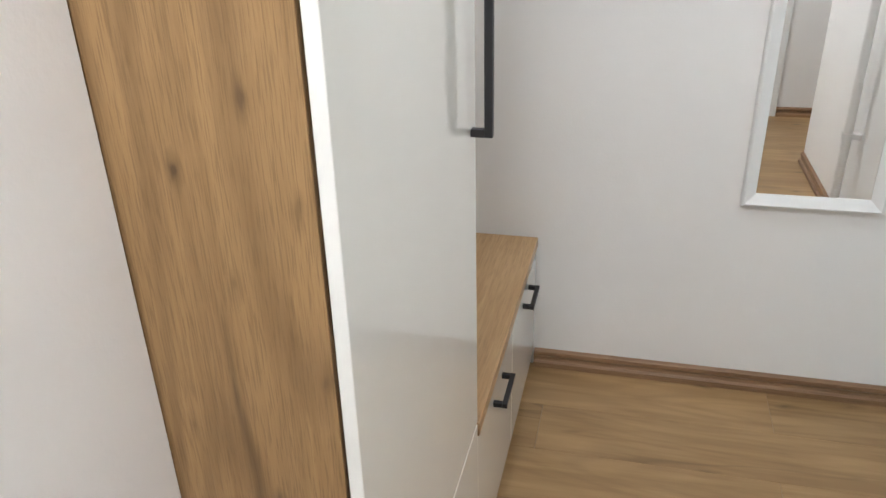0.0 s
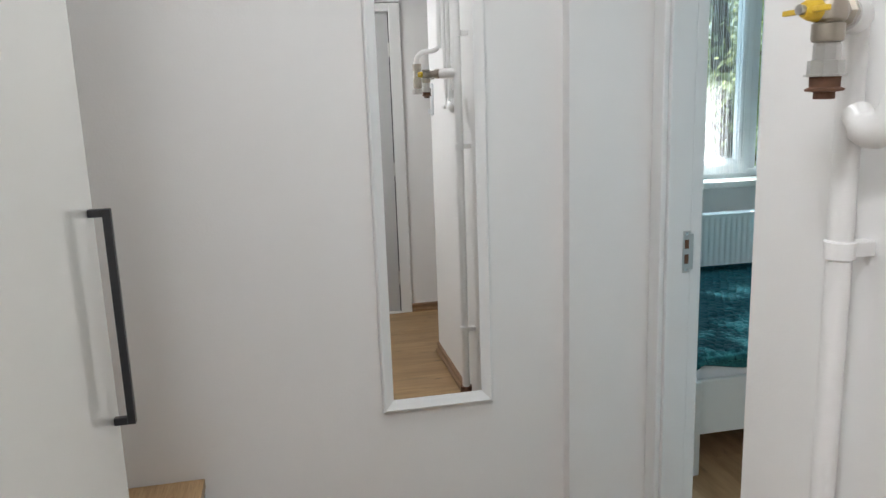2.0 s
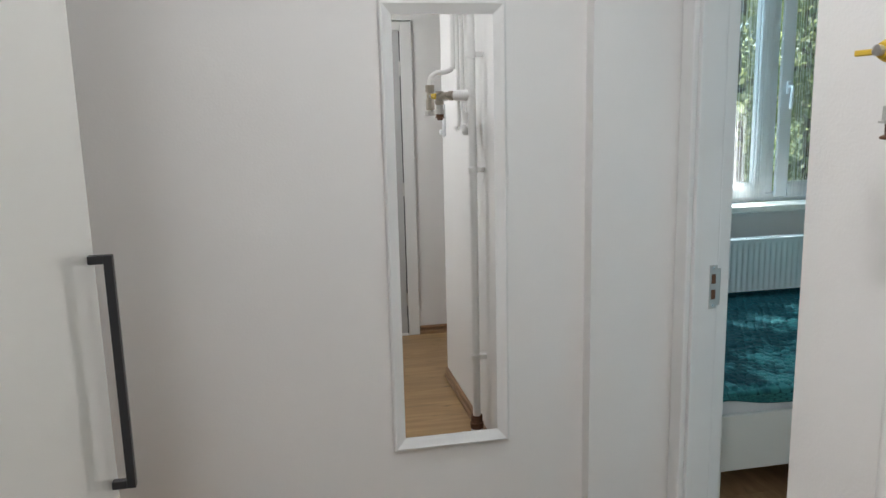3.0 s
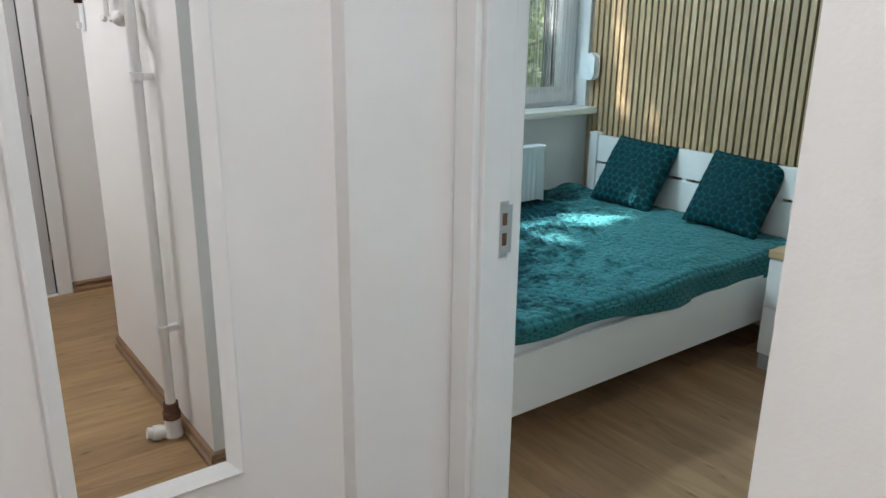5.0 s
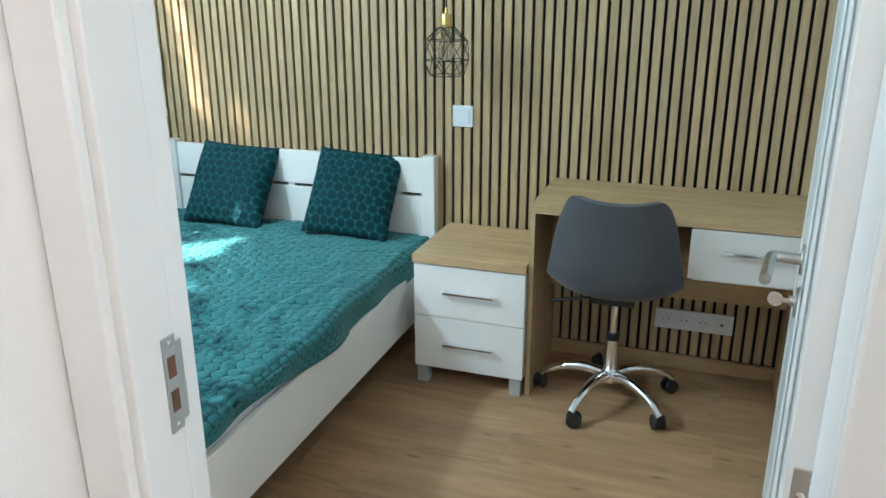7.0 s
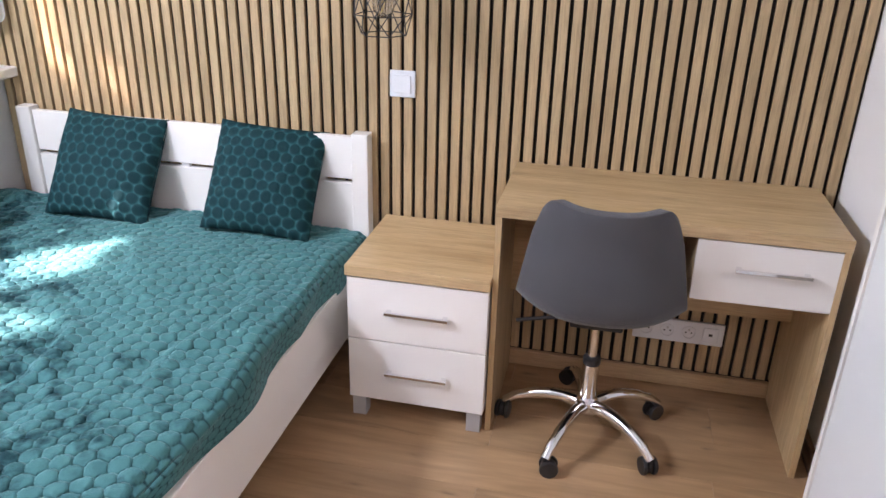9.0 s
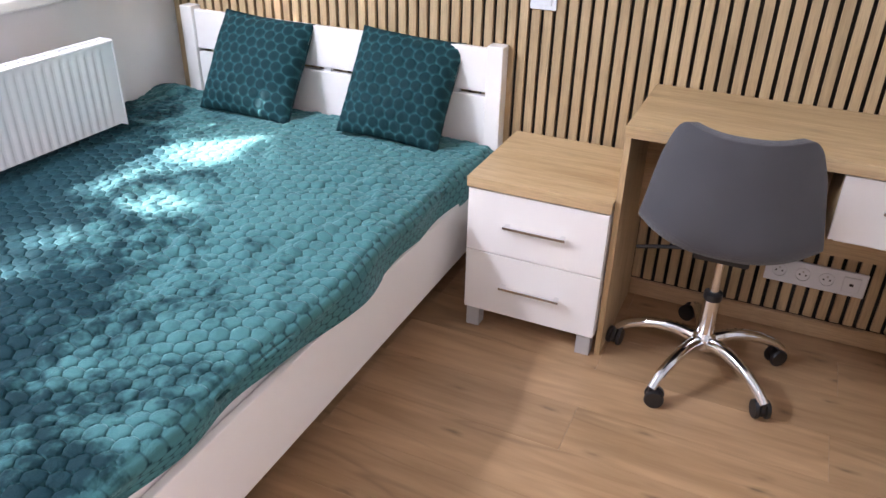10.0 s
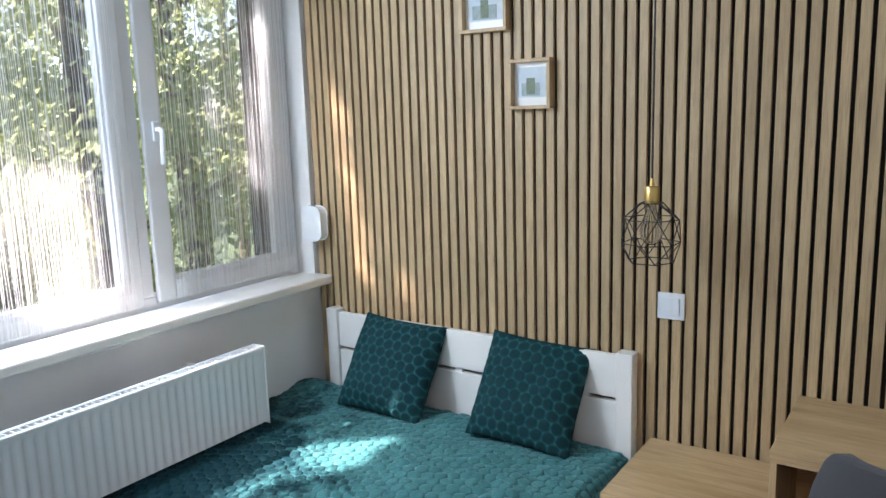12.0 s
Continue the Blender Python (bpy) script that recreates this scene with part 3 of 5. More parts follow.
def wardrobe():
    t = thing("wardrobe", (-0.67, -1.23, 0), "tall oak-sided wardrobe with a glossy cream-white door", "wardrobe")
    o = Vector((-0.67, -1.23, 0))
    xf, y0, y1 = -0.646 - o.x, -1.486 - o.y, -0.985 - o.y
    xb = -1.035 - o.x
    part("side_panel", box(xb, xf - 0.0165, y0, y0 + 0.018, 0, 2.1, 0.001), OAK_RUSTIC, t, "rustic oak side panel with knots")
    part("side_panel", box(xb, xf - 0.0165, y1 - 0.018, y1, 0, 2.1, 0.001), OAK_RUSTIC, t)
    part("back_panel", box(xb, xb + 0.006, y0 + 0.018, y1 - 0.018, 0.03, 2.09), MATT_WHITE, t)
    part("top_panel", box(xb + 0.006, xf - 0.022, y0 + 0.018, y1 - 0.018, 2.08, 2.1), OAK_RUSTIC, t)
    part("bottom_panel", box(xb + 0.006, xf - 0.022, y0 + 0.018, y1 - 0.018, 0.06, 0.08), OAK_RUSTIC, t)
    part("plinth", box(xf - 0.05, xf - 0.03, y0 + 0.018, y1 - 0.018, 0, 0.06), OAK_RUSTIC, t)
    d = part("door", box(xf - 0.0135, xf, y0 + 0.001, y1 - 0.001, 0.546, 2.095, 0.0012), GLOSS, t, "glossy cream-white door")
    bow_handle(d, xf, y1 - 0.032, 1.042, 1.356)
    dr = part("drawer_front", box(xf - 0.0135, xf, y0 + 0.001, y1 - 0.001, 0.065, 0.541, 0.0012), GLOSS, t, "glossy cream-white lower front")
    bow_handle(dr, xf, y1 - 0.035, 0.09, 0.27)


wardrobe()


def bench():
    o = Vector((-0.69, -0.42, 0))
    t = thing("shoe_bench", o, "low white shoe bench with an oak top", "bench")
    x0, xf, y0, y1, zt = -1.035 - o.x, -0.675 - o.x, -0.85 - o.y, -0.006 - o.y, 0.431
    part("top", box(x0, xf + 0.004, y0, y1, zt - 0.03, zt, 0.002), OAK_BENCH, t, "oak bench top")
    part("side_panel", box(x0, xf - 0.02, y0 + 0.004, y0 + 0.022, 0, zt - 0.03), MATT_WHITE, t)
    part("side_panel", box(x0, xf - 0.02, y1 - 0.022, y1 - 0.004, 0, zt - 0.03), MATT_WHITE, t)
    part("bottom_panel", box(x0, xf - 0.02, y0 + 0.022, y1 - 0.022, 0.04, 0.056), MATT_WHITE, t)
    part("plinth", box(xf - 0.04, xf - 0.025, y0 + 0.022, y1 - 0.022, 0, 0.04), MATT_WHITE, t)
    for ya, yb, yh in ((y0 + 0.003, (y0 + y1) / 2 - 0.0015, -0.572), ((y0 + y1) / 2 + 0.0015, y1 - 0.003, -0.155)):
        f = part("front", box(xf - 0.018, xf, ya, yb, 0.045, zt - 0.033, 0.001), GLOSS, t, "glossy white front")
        bow_handle(f, xf, 0.352, yh - o.y - 0.115, yh - o.y, "y")


bench()


# ---- hall: gas and heating pipes ----
def pipes():
    px, py = 0.382, -1.2
    t = thing("gas_riser", (px, py, 0), "white-painted gas riser pipe with clamps", "pipe")
    part("pipe", tube(bmesh.new(), [(0, 0, 0.13), (0.001, 0.0, 0.8), (0, 0.001, 1.6), (0, 0, 2.499)], 0.0175, 20), PIPE, t, "", True)
    for z in (1.245, 1.73, 0.4):
        c = part("clamp", lathe(bmesh.new(), [(0.017, 0), (0.0215, 0.002), (0.0215, 0.026), (0.017, 0.028)], (0, 0, z), 24), PIPE, t, "white-painted pipe clamp", True)
        part("clamp_ear", box(0.014, 0.0495, -0.012, 0.012, z + 0.003, z + 0.025, 0.002), PIPE, c)
    part("elbow", tube(bmesh.new(), [(0, 0, 1.577), (-0.025, -0.021, 1.577), (-0.062, -0.051, 1.576)], [0.021, 0.024, 0.0235, 0.022], 18), PIPE, t, "thickly painted branch", True)
    part("side_elbow", tube(bmesh.new(), [(-0.005, -0.02, 1.45), (-0.012, -0.05, 1.43), (-0.01, -0.085, 1.44), (0, -0.1, 1.5)], [0.02, 0.024, 0.023, 0.02], 16), PIPE, t, "painted elbow joint", True)
    part("cap", lathe(bmesh.new(), [(0.022, 0.07), (0.03, 0.075), (0.031, 0.1), (0.026, 0.105), (0.026, 0.135)], (0, 0, 0), 20), RUST, t, "rusty iron coupling", True)
    foot = lathe(bmesh.new(), [(0.03, 0), (0.036, 0.012), (0.03, 0.03), (0.026, 0.07)], (0, 0, 0), 18)
    tube(foot, [(0, 0, 0.025), (-0.05, -0.015, 0.024), (-0.085, -0.02, 0.03)], [0.024, 0.027, 0.02], 14)
    part("foot", foot, PIPE, t, "plaster-smeared pipe foot", True)
    # gas valve on the branch
    v = thing("gas_valve", (0.262, -1.3, 1.523), "brass gas valve with a yellow lever on the riser", "valve")
    v.scale = (0.84, 0.84, 0.84)
    part("union", lathe(bmesh.new(), [(0.017, 0), (0.019, 0.002), (0.019, 0.034), (0.016, 0.036), (0.016, 0.044), (0.025, 0.046), (0.025, 0.068), (0.02, 0.07), (0.02, 0.088)], (0.008, 0.005, 0.064), 8, (0.77, 0.64, 0)), NICKEL, v)
    part("body", lathe(bmesh.new(), [(0.015, 0.018), (0.021, 0.02), (0.0225, 0.024), (0.0225, 0.044), (0.019, 0.046), (0.024, 0.05), (0.0255, 0.058), (0.024, 0.074), (0.017, 0.079), (0.021, 0.081), (0.021, 0.088), (0.001, 0.089)], (0, 0, 0), 12), NICKEL, v, "", True)
    part("neck", lathe(bmesh.new(), [(0.0185, -0.006), (0.0185, 0.014), (0.0165, 0.019)], (0, 0, 0), 8), STEEL, v, "grey octagonal neck")
    part("nut", lathe(bmesh.new(), [(0.018, -0.0285), (0.029, -0.028), (0.029, -0.025), (0.025, -0.0245), (0.0245, -0.006), (0.018, -0.005)], (0, 0, 0), 8), STEEL, v, "grey hexagonal nut")
    part("outlet", lathe(bmesh.new(), [(0.011, -0.06), (0.0145, -0.0595), (0.0145, -0.05), (0.026, -0.0485), (0.0265, -0.0455), (0.0205, -0.043), (0.021, -0.0285)], (0, 0, 0), 20), RUST, v, "rusty open outlet", True)
    lv = lathe(bmesh.new(), [(0.015, 0), (0.017, 0.004), (0.014, 0.018), (0.01, 0.026)], (-0.018, 0, 0.063), 14, (-0.99, -0.1, 0))
    cuboid(lv, -0.038, -0.032, -0.045, 0.052, 0.0585, 0.0665, 0.0015)
    part("lever", lv, YELLOW, v, "yellow enamelled lever")
    part("lever_bolt", lathe(bmesh.new(), [(0.007, 0), (0.0075, 0.008), (0.004, 0.0085)], (-0.044, -0.003, 0.063), 10, (-0.99, -0.1, 0)), STEEL, v, "grey lever bolt")
    # second valve with a bent white pipe
    w = thing("branch_valve", (0.258, -1.5, 1.535), "second brass valve with a bent white pipe", "valve")
    part("body", lathe(bmesh.new(), [(0.013, -0.02), (0.02, -0.015), (0.02, 0.03), (0.016, 0.034), (0.016, 0.06), (0.021, 0.064), (0.021, 0.095)], (0, 0, 0), 8), NICKEL, w)
    part("nut", lathe(bmesh.new(), [(0.018, -0.045), (0.025, -0.043), (0.025, -0.024), (0.018, -0.021)], (0, 0, 0), 8), STEEL, w, "grey hexagonal nut")
    part("bent_pipe", tube(bmesh.new(), [(0, 0, 0.09), (0.003, 0.004, 0.125), (0.03, 0.02, 0.148), (0.065, 0.04, 0.15), (0.092, 0.052, 0.165), (0.098, 0.055, 0.21), (0.098, 0.055, 0.6), (0.098, 0.055, 0.964)], 0.0115, 14), PIPE, w, "", True)
    part("spindle", rod(bmesh.new(), (0.014, 0.004, 0.02), (0.075, 0.03, 0.026), 0.004), STEEL, w, "", True)
    # thin riser beside the main one
    n = thing("thin_pipe", (0.416, -1.52, 0), "thin white-painted heating pipe", "pipe", "thin heating pipes")
    part("pipe", tube(bmesh.new(), [(-0.02, 0.02, 1.43), (0, 0.005, 1.45), (0, 0.002, 1.7), (0, 0, 2.499)], 0.0095, 12), PIPE, n, "", True)
    copy_thing(n, pose(0.416, -1.62, 0))
    g = thing("wall_bracket", (0.4315, -2.02, 1.46), "small white plastic holder on the wall", "holder")
    part("plate", box(-0.012, 0.0, -0.018, 0.018, -0.085, 0.085, 0.004), PVC, g)
    part("clip", box(-0.03, -0.0125, -0.011, 0.011, -0.075, -0.05, 0.004), PVC, g)
    part("clip", box(-0.03, -0.0125, -0.011, 0.011, 0.02, 0.045, 0.004), PVC, g)


pipes()

# hall lamp on the ceiling, out of view, inferred from the shadow below the mirror
lamp = thing("ceiling_lamp", (HALL_LAMPS[0][0], HALL_LAMPS[0][1], 2.5), "unseen round white ceiling lamp, lit", "lamp", "hall ceiling lamps")
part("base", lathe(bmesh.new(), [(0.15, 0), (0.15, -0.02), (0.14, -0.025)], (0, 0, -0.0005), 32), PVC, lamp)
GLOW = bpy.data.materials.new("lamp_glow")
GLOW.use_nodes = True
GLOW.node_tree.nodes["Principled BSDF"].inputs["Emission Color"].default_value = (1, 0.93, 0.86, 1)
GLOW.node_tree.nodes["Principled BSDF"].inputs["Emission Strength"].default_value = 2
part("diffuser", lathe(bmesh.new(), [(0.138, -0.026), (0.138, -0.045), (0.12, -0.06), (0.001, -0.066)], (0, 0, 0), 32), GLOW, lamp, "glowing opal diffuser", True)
# second unseen lamp, added for light on the jambs and the door leaf
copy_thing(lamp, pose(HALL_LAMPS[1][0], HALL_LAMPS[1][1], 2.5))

# ---- bedroom: window ----
def window():
    t = thing("window_1", (0, 0, 0), "white plastic casement window with two sashes", "window", kind="structure")
    yo = 1.885

    def ring(name, x0, x1, z0, z1, w, ya, yb, parent, bev=0.006):
        for a in ((x0, x0 + w, z0, z1), (x1 - w, x1, z0, z1), (x0 + w, x1 - w, z0, z0 + w), (x0 + w, x1 - w, z1 - w, z1)):
            part(name, box(a[0], a[1], ya, yb, a[2], a[3], bev), PVC, parent)

    ring("outer_frame", WX0, WX1, WZ0, WZ1, 0.05, yo, yo + 0.075, t)
    part("mullion", box(2.271, 2.322, yo, yo + 0.075, WZ0 + 0.05, WZ1 - 0.05, 0.006), PVC, t)
    for x0, x1 in ((0.895, 2.268), (2.325, 3.003)):
        z0, z1 = WZ0 + 0.026, WZ1 - 0.036
        s = part("sash", box(x0, x0 + 0.002, yo - 0.018, yo - 0.016, z0, z0 + 0.002), PVC, t)
        ring("sash_bar", x0, x1, z0, z1, 0.076, yo - 0.022, yo - 0.001, s, 0.007)
        g = part("pane", box(x0 + 0.07, x1 - 0.07, yo + 0.02, yo + 0.024, z0 + 0.07, z1 - 0.07), GLASS, s, "clear window glass")
        g.visible_shadow = False
        ring("glazing_bead", x0 + 0.074, x1 - 0.074, z0 + 0.074, z1 - 0.074, 0.012, yo - 0.012, yo + 0.02, s, 0.003)
    hx, hz = 2.372, 1.585
    h = part("window_handle", box(hx - 0.014, hx + 0.014, yo - 0.034, yo - 0.0225, hz - 0.03, hz + 0.04, 0.004), PVC, t, "white window handle, shut")
    part("handle_grip", tube(bmesh.new(), [(hx, yo - 0.03, hz + 0.01), (hx, yo - 0.055, hz + 0.01), (hx, yo - 0.062, hz - 0.005), (hx, yo - 0.058, hz - 0.05), (hx, yo - 0.055, hz - 0.11)], 0.0095), PVC, h, "", True)
    part("window_sill", box(0.98, BX - 0.016, 1.705, yo - 0.024, 0.917, 0.955, 0.008, 3), MATT_WHITE, t, "thick white window board")


window()


def string_curtain(x0, x1, seed):
    """Short sheer net of white threads with a fringe, hung on its sash."""
    rng = random.Random(seed)
    t = thing("net_curtain", ((x0 + x1) / 2, 1.85, 2.26), "sheer white thread net with a fringed hem", "curtain", "net curtains on the sashes")
    w = x1 - x0
    part("rod", rod(bmesh.new(), (-w / 2, 0, 0), (w / 2, 0, 0), 0.004), PVC, t)
    bm = bmesh.new()
    n = int(w / 0.0052)
    for i in range(n):
        x = -w / 2 + w * (i + rng.random()) / n
        if rng.random() < 0.22:
            continue
        r = 0.00045 + 0.0006 * rng.random() ** 2
        bottom = -1.262 - 0.02 * rng.random()
        y = 0.004 * math.sin(x * 30 + seed) + rng.uniform(-0.003, 0.003)
        sway = rng.uniform(-0.006, 0.006)
        prev = None
        for k in range(5):
            z = -0.002 + (bottom) * k / 4
            xx = x + sway * math.sin(k * 1.4 + i)
            vs = [bm.verts.new((xx - r, y, z)), bm.verts.new((xx + r, y - 0.0004, z))]
            if prev:
                bm.faces.new((prev[0], prev[1], vs[1], vs[0]))
            prev = vs
    k = 60
    net = bmesh.new()
    rows = [[net.verts.new((-w / 2 + w * i / k, 0.006 + 0.005 * math.sin(i * 1.3 + seed) + 0.003 * math.sin(i * 0.37), z)) for i in range(k + 1)] for z in (-0.002, -0.6, -1.225)]
    for q, r2 in zip(rows, rows[1:]):
        for i in range(k):
            net.faces.new((q[i], q[i + 1], r2[i + 1], r2[i]))
    part("net", net, NET, t, "sheer white net", True)
    # hem: crowded short tufts
    for i in range(int(w / 0.0022)):
        x = -w / 2 + w * rng.random()
        z0, z1 = -1.17 - 0.05 * rng.random(), -1.245 - 0.04 * rng.random()
        y = 0.004 * math.sin(x * 30 + seed) + rng.uniform(-0.004, 0.004)
        r = 0.0007
        bm.faces.new([bm.verts.new(q) for q in ((x - r, y, z0), (x + r, y, z0), (x + r + rng.uniform(-.004, .004), y, z1), (x - r, y, z1))])
    tagged(part("threads", bm, THREAD, t, "fine white threads"), kind="stuff")


NET = bpy.data.materials.new("sheer_net")
NET.use_nodes = True
nn, nl = NET.node_tree.nodes, NET.node_tree.links
nt, ntl, nd, nm, nm2 = (nn.new("ShaderNodeBsdfTransparent"), nn.new("ShaderNodeBsdfTranslucent"), nn.new("ShaderNodeBsdfDiffuse"), nn.new("ShaderNodeMixShader"), nn.new("ShaderNodeMixShader"))
nx, nr, nc, nmap = nn.new("ShaderNodeTexNoise"), nn.new("ShaderNodeMapRange"), nn.new("ShaderNodeTexCoord"), nn.new("ShaderNodeMapping")
nmap.inputs["Scale"].default_value = (160, 10, 1.5)
nl.new(nc.outputs["Object"], nmap.inputs["Vector"])
nl.new(nmap.outputs[0], nx.inputs["Vector"])
nx.inputs["Scale"].default_value = 1.0
nr.inputs[1].default_value, nr.inputs[2].default_value = 0.4, 0.75
nr.inputs[3].default_value, nr.inputs[4].default_value = 0.08, 0.3
nl.new(nx.outputs[0], nr.inputs[0])
nl.new(nr.outputs[0], nm2.inputs[0])
nl.new(ntl.outputs[0], nm.inputs[1])
nl.new(nd.outputs[0], nm.inputs[2])
nl.new(nt.outputs[0], nm2.inputs[1])
nl.new(nm.outputs[0], nm2.inputs[2])
nl.new(nm2.outputs[0], nn["Material Output"].inputs[0])
THREAD = material("white_thread", (0.85, 0.85, 0.86), 0.8, vary=0.02)
tn, tl = THREAD.node_tree.nodes, THREAD.node_tree.links
thread_tr, thread_mix = tn.new("ShaderNodeBsdfTranslucent"), tn.new("ShaderNodeMixShader")
thread_tr.inputs[0].default_value = (0.9, 0.9, 0.9, 1)
thread_mix.inputs[0].default_value = 0.6
tl.new(tn["Principled BSDF"].outputs[0], thread_mix.inputs[1])
tl.new(thread_tr.outputs[0], thread_mix.inputs[2])
tl.new(thread_mix.outputs[0], tn["Material Output"].inputs[0])
string_curtain(0.93, 2.225, 3)
string_curtain(2.405, 3.0, 8)

# belt winder of the roller shutter
win = thing("shutter_winder", (3.018, WY, 1.183), "white plastic belt winder of a roller shutter", "winder")
bm = bmesh.new()
outline = [(-0.0005, -0.07), (-0.062, -0.07)] + [(-0.062 - 0.036 * math.cos(a), 0.034 * math.sin(a) + (0.036 if a > 0 else -0.036)) for a in (radians(-90 + 15 * k) for k in range(13))] + [(-0.062, 0.07), (-0.0005, 0.07)]
sides = [[bm.verts.new((x, y, z)) for y, z in outline] for x in (-0.022, 0.022)]
for k in range(len(outline)):
    q = (k + 1) % len(outline)
    bm.faces.new((sides[0][k], sides[0][q], sides[1][q], sides[1][k]))
bm.faces.new(sides[0])
bm.faces.new(list(reversed(sides[1])))
bmesh.ops.remove_doubles(bm, verts=bm.verts, dist=0.0002)
bmesh.ops.bevel(bm, geom=list({e for f in bm.faces if len(f.verts) > 6 for e in f.edges}), offset=0.005, segments=3, affect="EDGES", profile=0.5)
part("case", bm, PVC, win, "", True)
part("belt", box(-0.009, 0.009, -0.042, -0.0395, 0.0705, 1.13), material("grey_belt", (0.5, 0.5, 0.5), 0.8), win, "grey woven belt")
part("belt_slot", box(-0.012, 0.012, -0.05, -0.032, 0.0702, 0.072), BLACK_PLASTIC, win)


# ---- bedroom: radiator ----
def radiator():
    x0, x1, z0, z1, yf = 1.14, 2.554, 0.495, 0.797, 1.585
    t = thing("radiator", ((x0 + x1) / 2, WY, 0), "white ribbed panel radiator under the window", "radiator")
    o = Vector(((x0 + x1) / 2, WY, 0))
    pitch = 0.0333
    n = int((x1 - x0 - 0.03) / pitch)
    bm = bmesh.new()
    prof = []
    xs = x0 + 0.012
    for i in range(n):
        for u, d in ((0.0, 0.0), (0.3, 0.0), (0.42, 0.004), (0.58, 0.0055), (0.72, 0.0055), (0.88, 0.004)):
            prof.append((xs + (i + u) * pitch - o.x, d))
    prof.append((x1 - 0.006 - o.x, 0))
    rows = [(z0 + 0.012, 0.0), (z0 + 0.03, 1.0), (z1 - 0.035, 1.0), (z1 - 0.018, 0.0), (z1 - 0.008, 0.0)]
    grid = [[bm.verts.new((x, yf - o.y + 0.004 + d * k, z)) for x, d in prof] for z, k in rows]
    for a, b in zip(grid, grid[1:]):
        for i in range(len(prof) - 1):
            bm.faces.new((a[i], a[i + 1], b[i + 1], b[i]))
    part("front_panel", bm, RAD, t, "ribbed front plate", True)
    part("side_cover", box(x1 - o.x - 0.004, x1 - o.x, yf - o.y, -0.145, z0, z1, 0.0015), RAD, t)
    part("side_cover", box(x0 - o.x, x0 - o.x + 0.004, yf - o.y, -0.145, z0, z1, 0.0015), RAD, t)
    bm = box(x0 - o.x + 0.004, x1 - o.x - 0.004, yf - o.y, yf - o.y + 0.014, z1 - 0.012, z1, 0.004)
    cuboid(bm, x0 - o.x + 0.004, x1 - o.x - 0.004, -0.16, -0.146, z1 - 0.012, z1, 0.003)
    k = int((x1 - x0) / 0.022)
    for i in range(k):
        xx = x0 - o.x + 0.006 + i * 0.022
        cuboid(bm, xx, xx + 0.005, yf - o.y + 0.014, -0.16, z1 - 0.01, z1 - 0.003)
    part("top_grille", bm, RAD, t, "slotted top grille")
    part("back_panel", box(x0 - o.x + 0.005, x1 - o.x - 0.005, -0.1621, -0.15, z0 + 0.01, z1 - 0.015), RAD, t)
    for xx in (-0.5, 0.5):
        part("bracket", box(xx - 0.015, xx + 0.015, -0.15, -0.0005, z0 + 0.03, z1 - 0.04), RAD, t)


radiator()

# ---- bedroom: bed ----
BX0, BX1, BY0, BY1 = 1.052, 3.066, 0.35, 1.702


def bed():
    o = Vector((2.06, 1.037, 0))
    t = thing("bed", o, "white wooden double bed with a slotted headboard", "bed")

    def b(name, x0, x1, y0, y1, z0, z1, bev=0.003, label=""):
        return part(name, box(x0 - o.x, x1 - o.x, y0 - o.y, y1 - o.y, z0, z1, bev), MATT_WHITE, t, label)

    for y0, y1 in ((BY0, BY0 + 0.058), (BY1 - 0.058, BY1)):
        b("head_post", 3.012, BX1, y0, y1, 0, 0.82, 0.004)
        b("foot_leg", BX0, BX0 + 0.058, y0, y1, 0, 0.385, 0.004)
    b("headboard_plank", 3.026, 3.052, BY0 + 0.058, BY1 - 0.058, 0.657, 0.806, 0.003)
    b("headboard_plank", 3.026, 3.052, BY0 + 0.058, BY1 - 0.058, 0.3, 0.643, 0.003)
    for y in (BY0 + 0.16, 1.03, BY1 - 0.2):
        b("headboard_spacer", 3.032, 3.048, y, y + 0.03, 0.643, 0.657, 0)
    b("side_rail", BX0 + 0.058, 3.012, BY0 + 0.012, BY0 + 0.034, 0.165, 0.385)
    b("side_rail", BX0 + 0.058, 3.012, BY1 - 0.034, BY1 - 0.012, 0.165, 0.385)
    b("foot_board", BX0 + 0.012, BX0 + 0.034, BY0 + 0.058, BY1 - 0.058, 0.2, 0.385)
    b("slat_base", BX0 + 0.04, 3.01, BY0 + 0.036, BY1 - 0.036, 0.2, 0.235)
    m = thing("mattress", o + Vector((0, 0, 0.236)), "mattress in a white sheet on the bed", "mattress")
    part("core", box(BX0 + 0.045 - o.x, 3.01 - o.x, BY0 + 0.04 - o.y, BY1 - 0.05 - o.y, 0, 0.224, 0.035, 4), SHEET, m, "", True)


bed()


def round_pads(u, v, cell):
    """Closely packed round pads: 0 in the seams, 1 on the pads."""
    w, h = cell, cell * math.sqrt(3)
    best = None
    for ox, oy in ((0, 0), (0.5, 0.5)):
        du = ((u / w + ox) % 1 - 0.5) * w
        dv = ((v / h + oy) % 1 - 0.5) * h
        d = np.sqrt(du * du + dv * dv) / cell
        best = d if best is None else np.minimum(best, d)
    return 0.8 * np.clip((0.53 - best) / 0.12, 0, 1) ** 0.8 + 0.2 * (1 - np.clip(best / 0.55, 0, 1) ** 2)


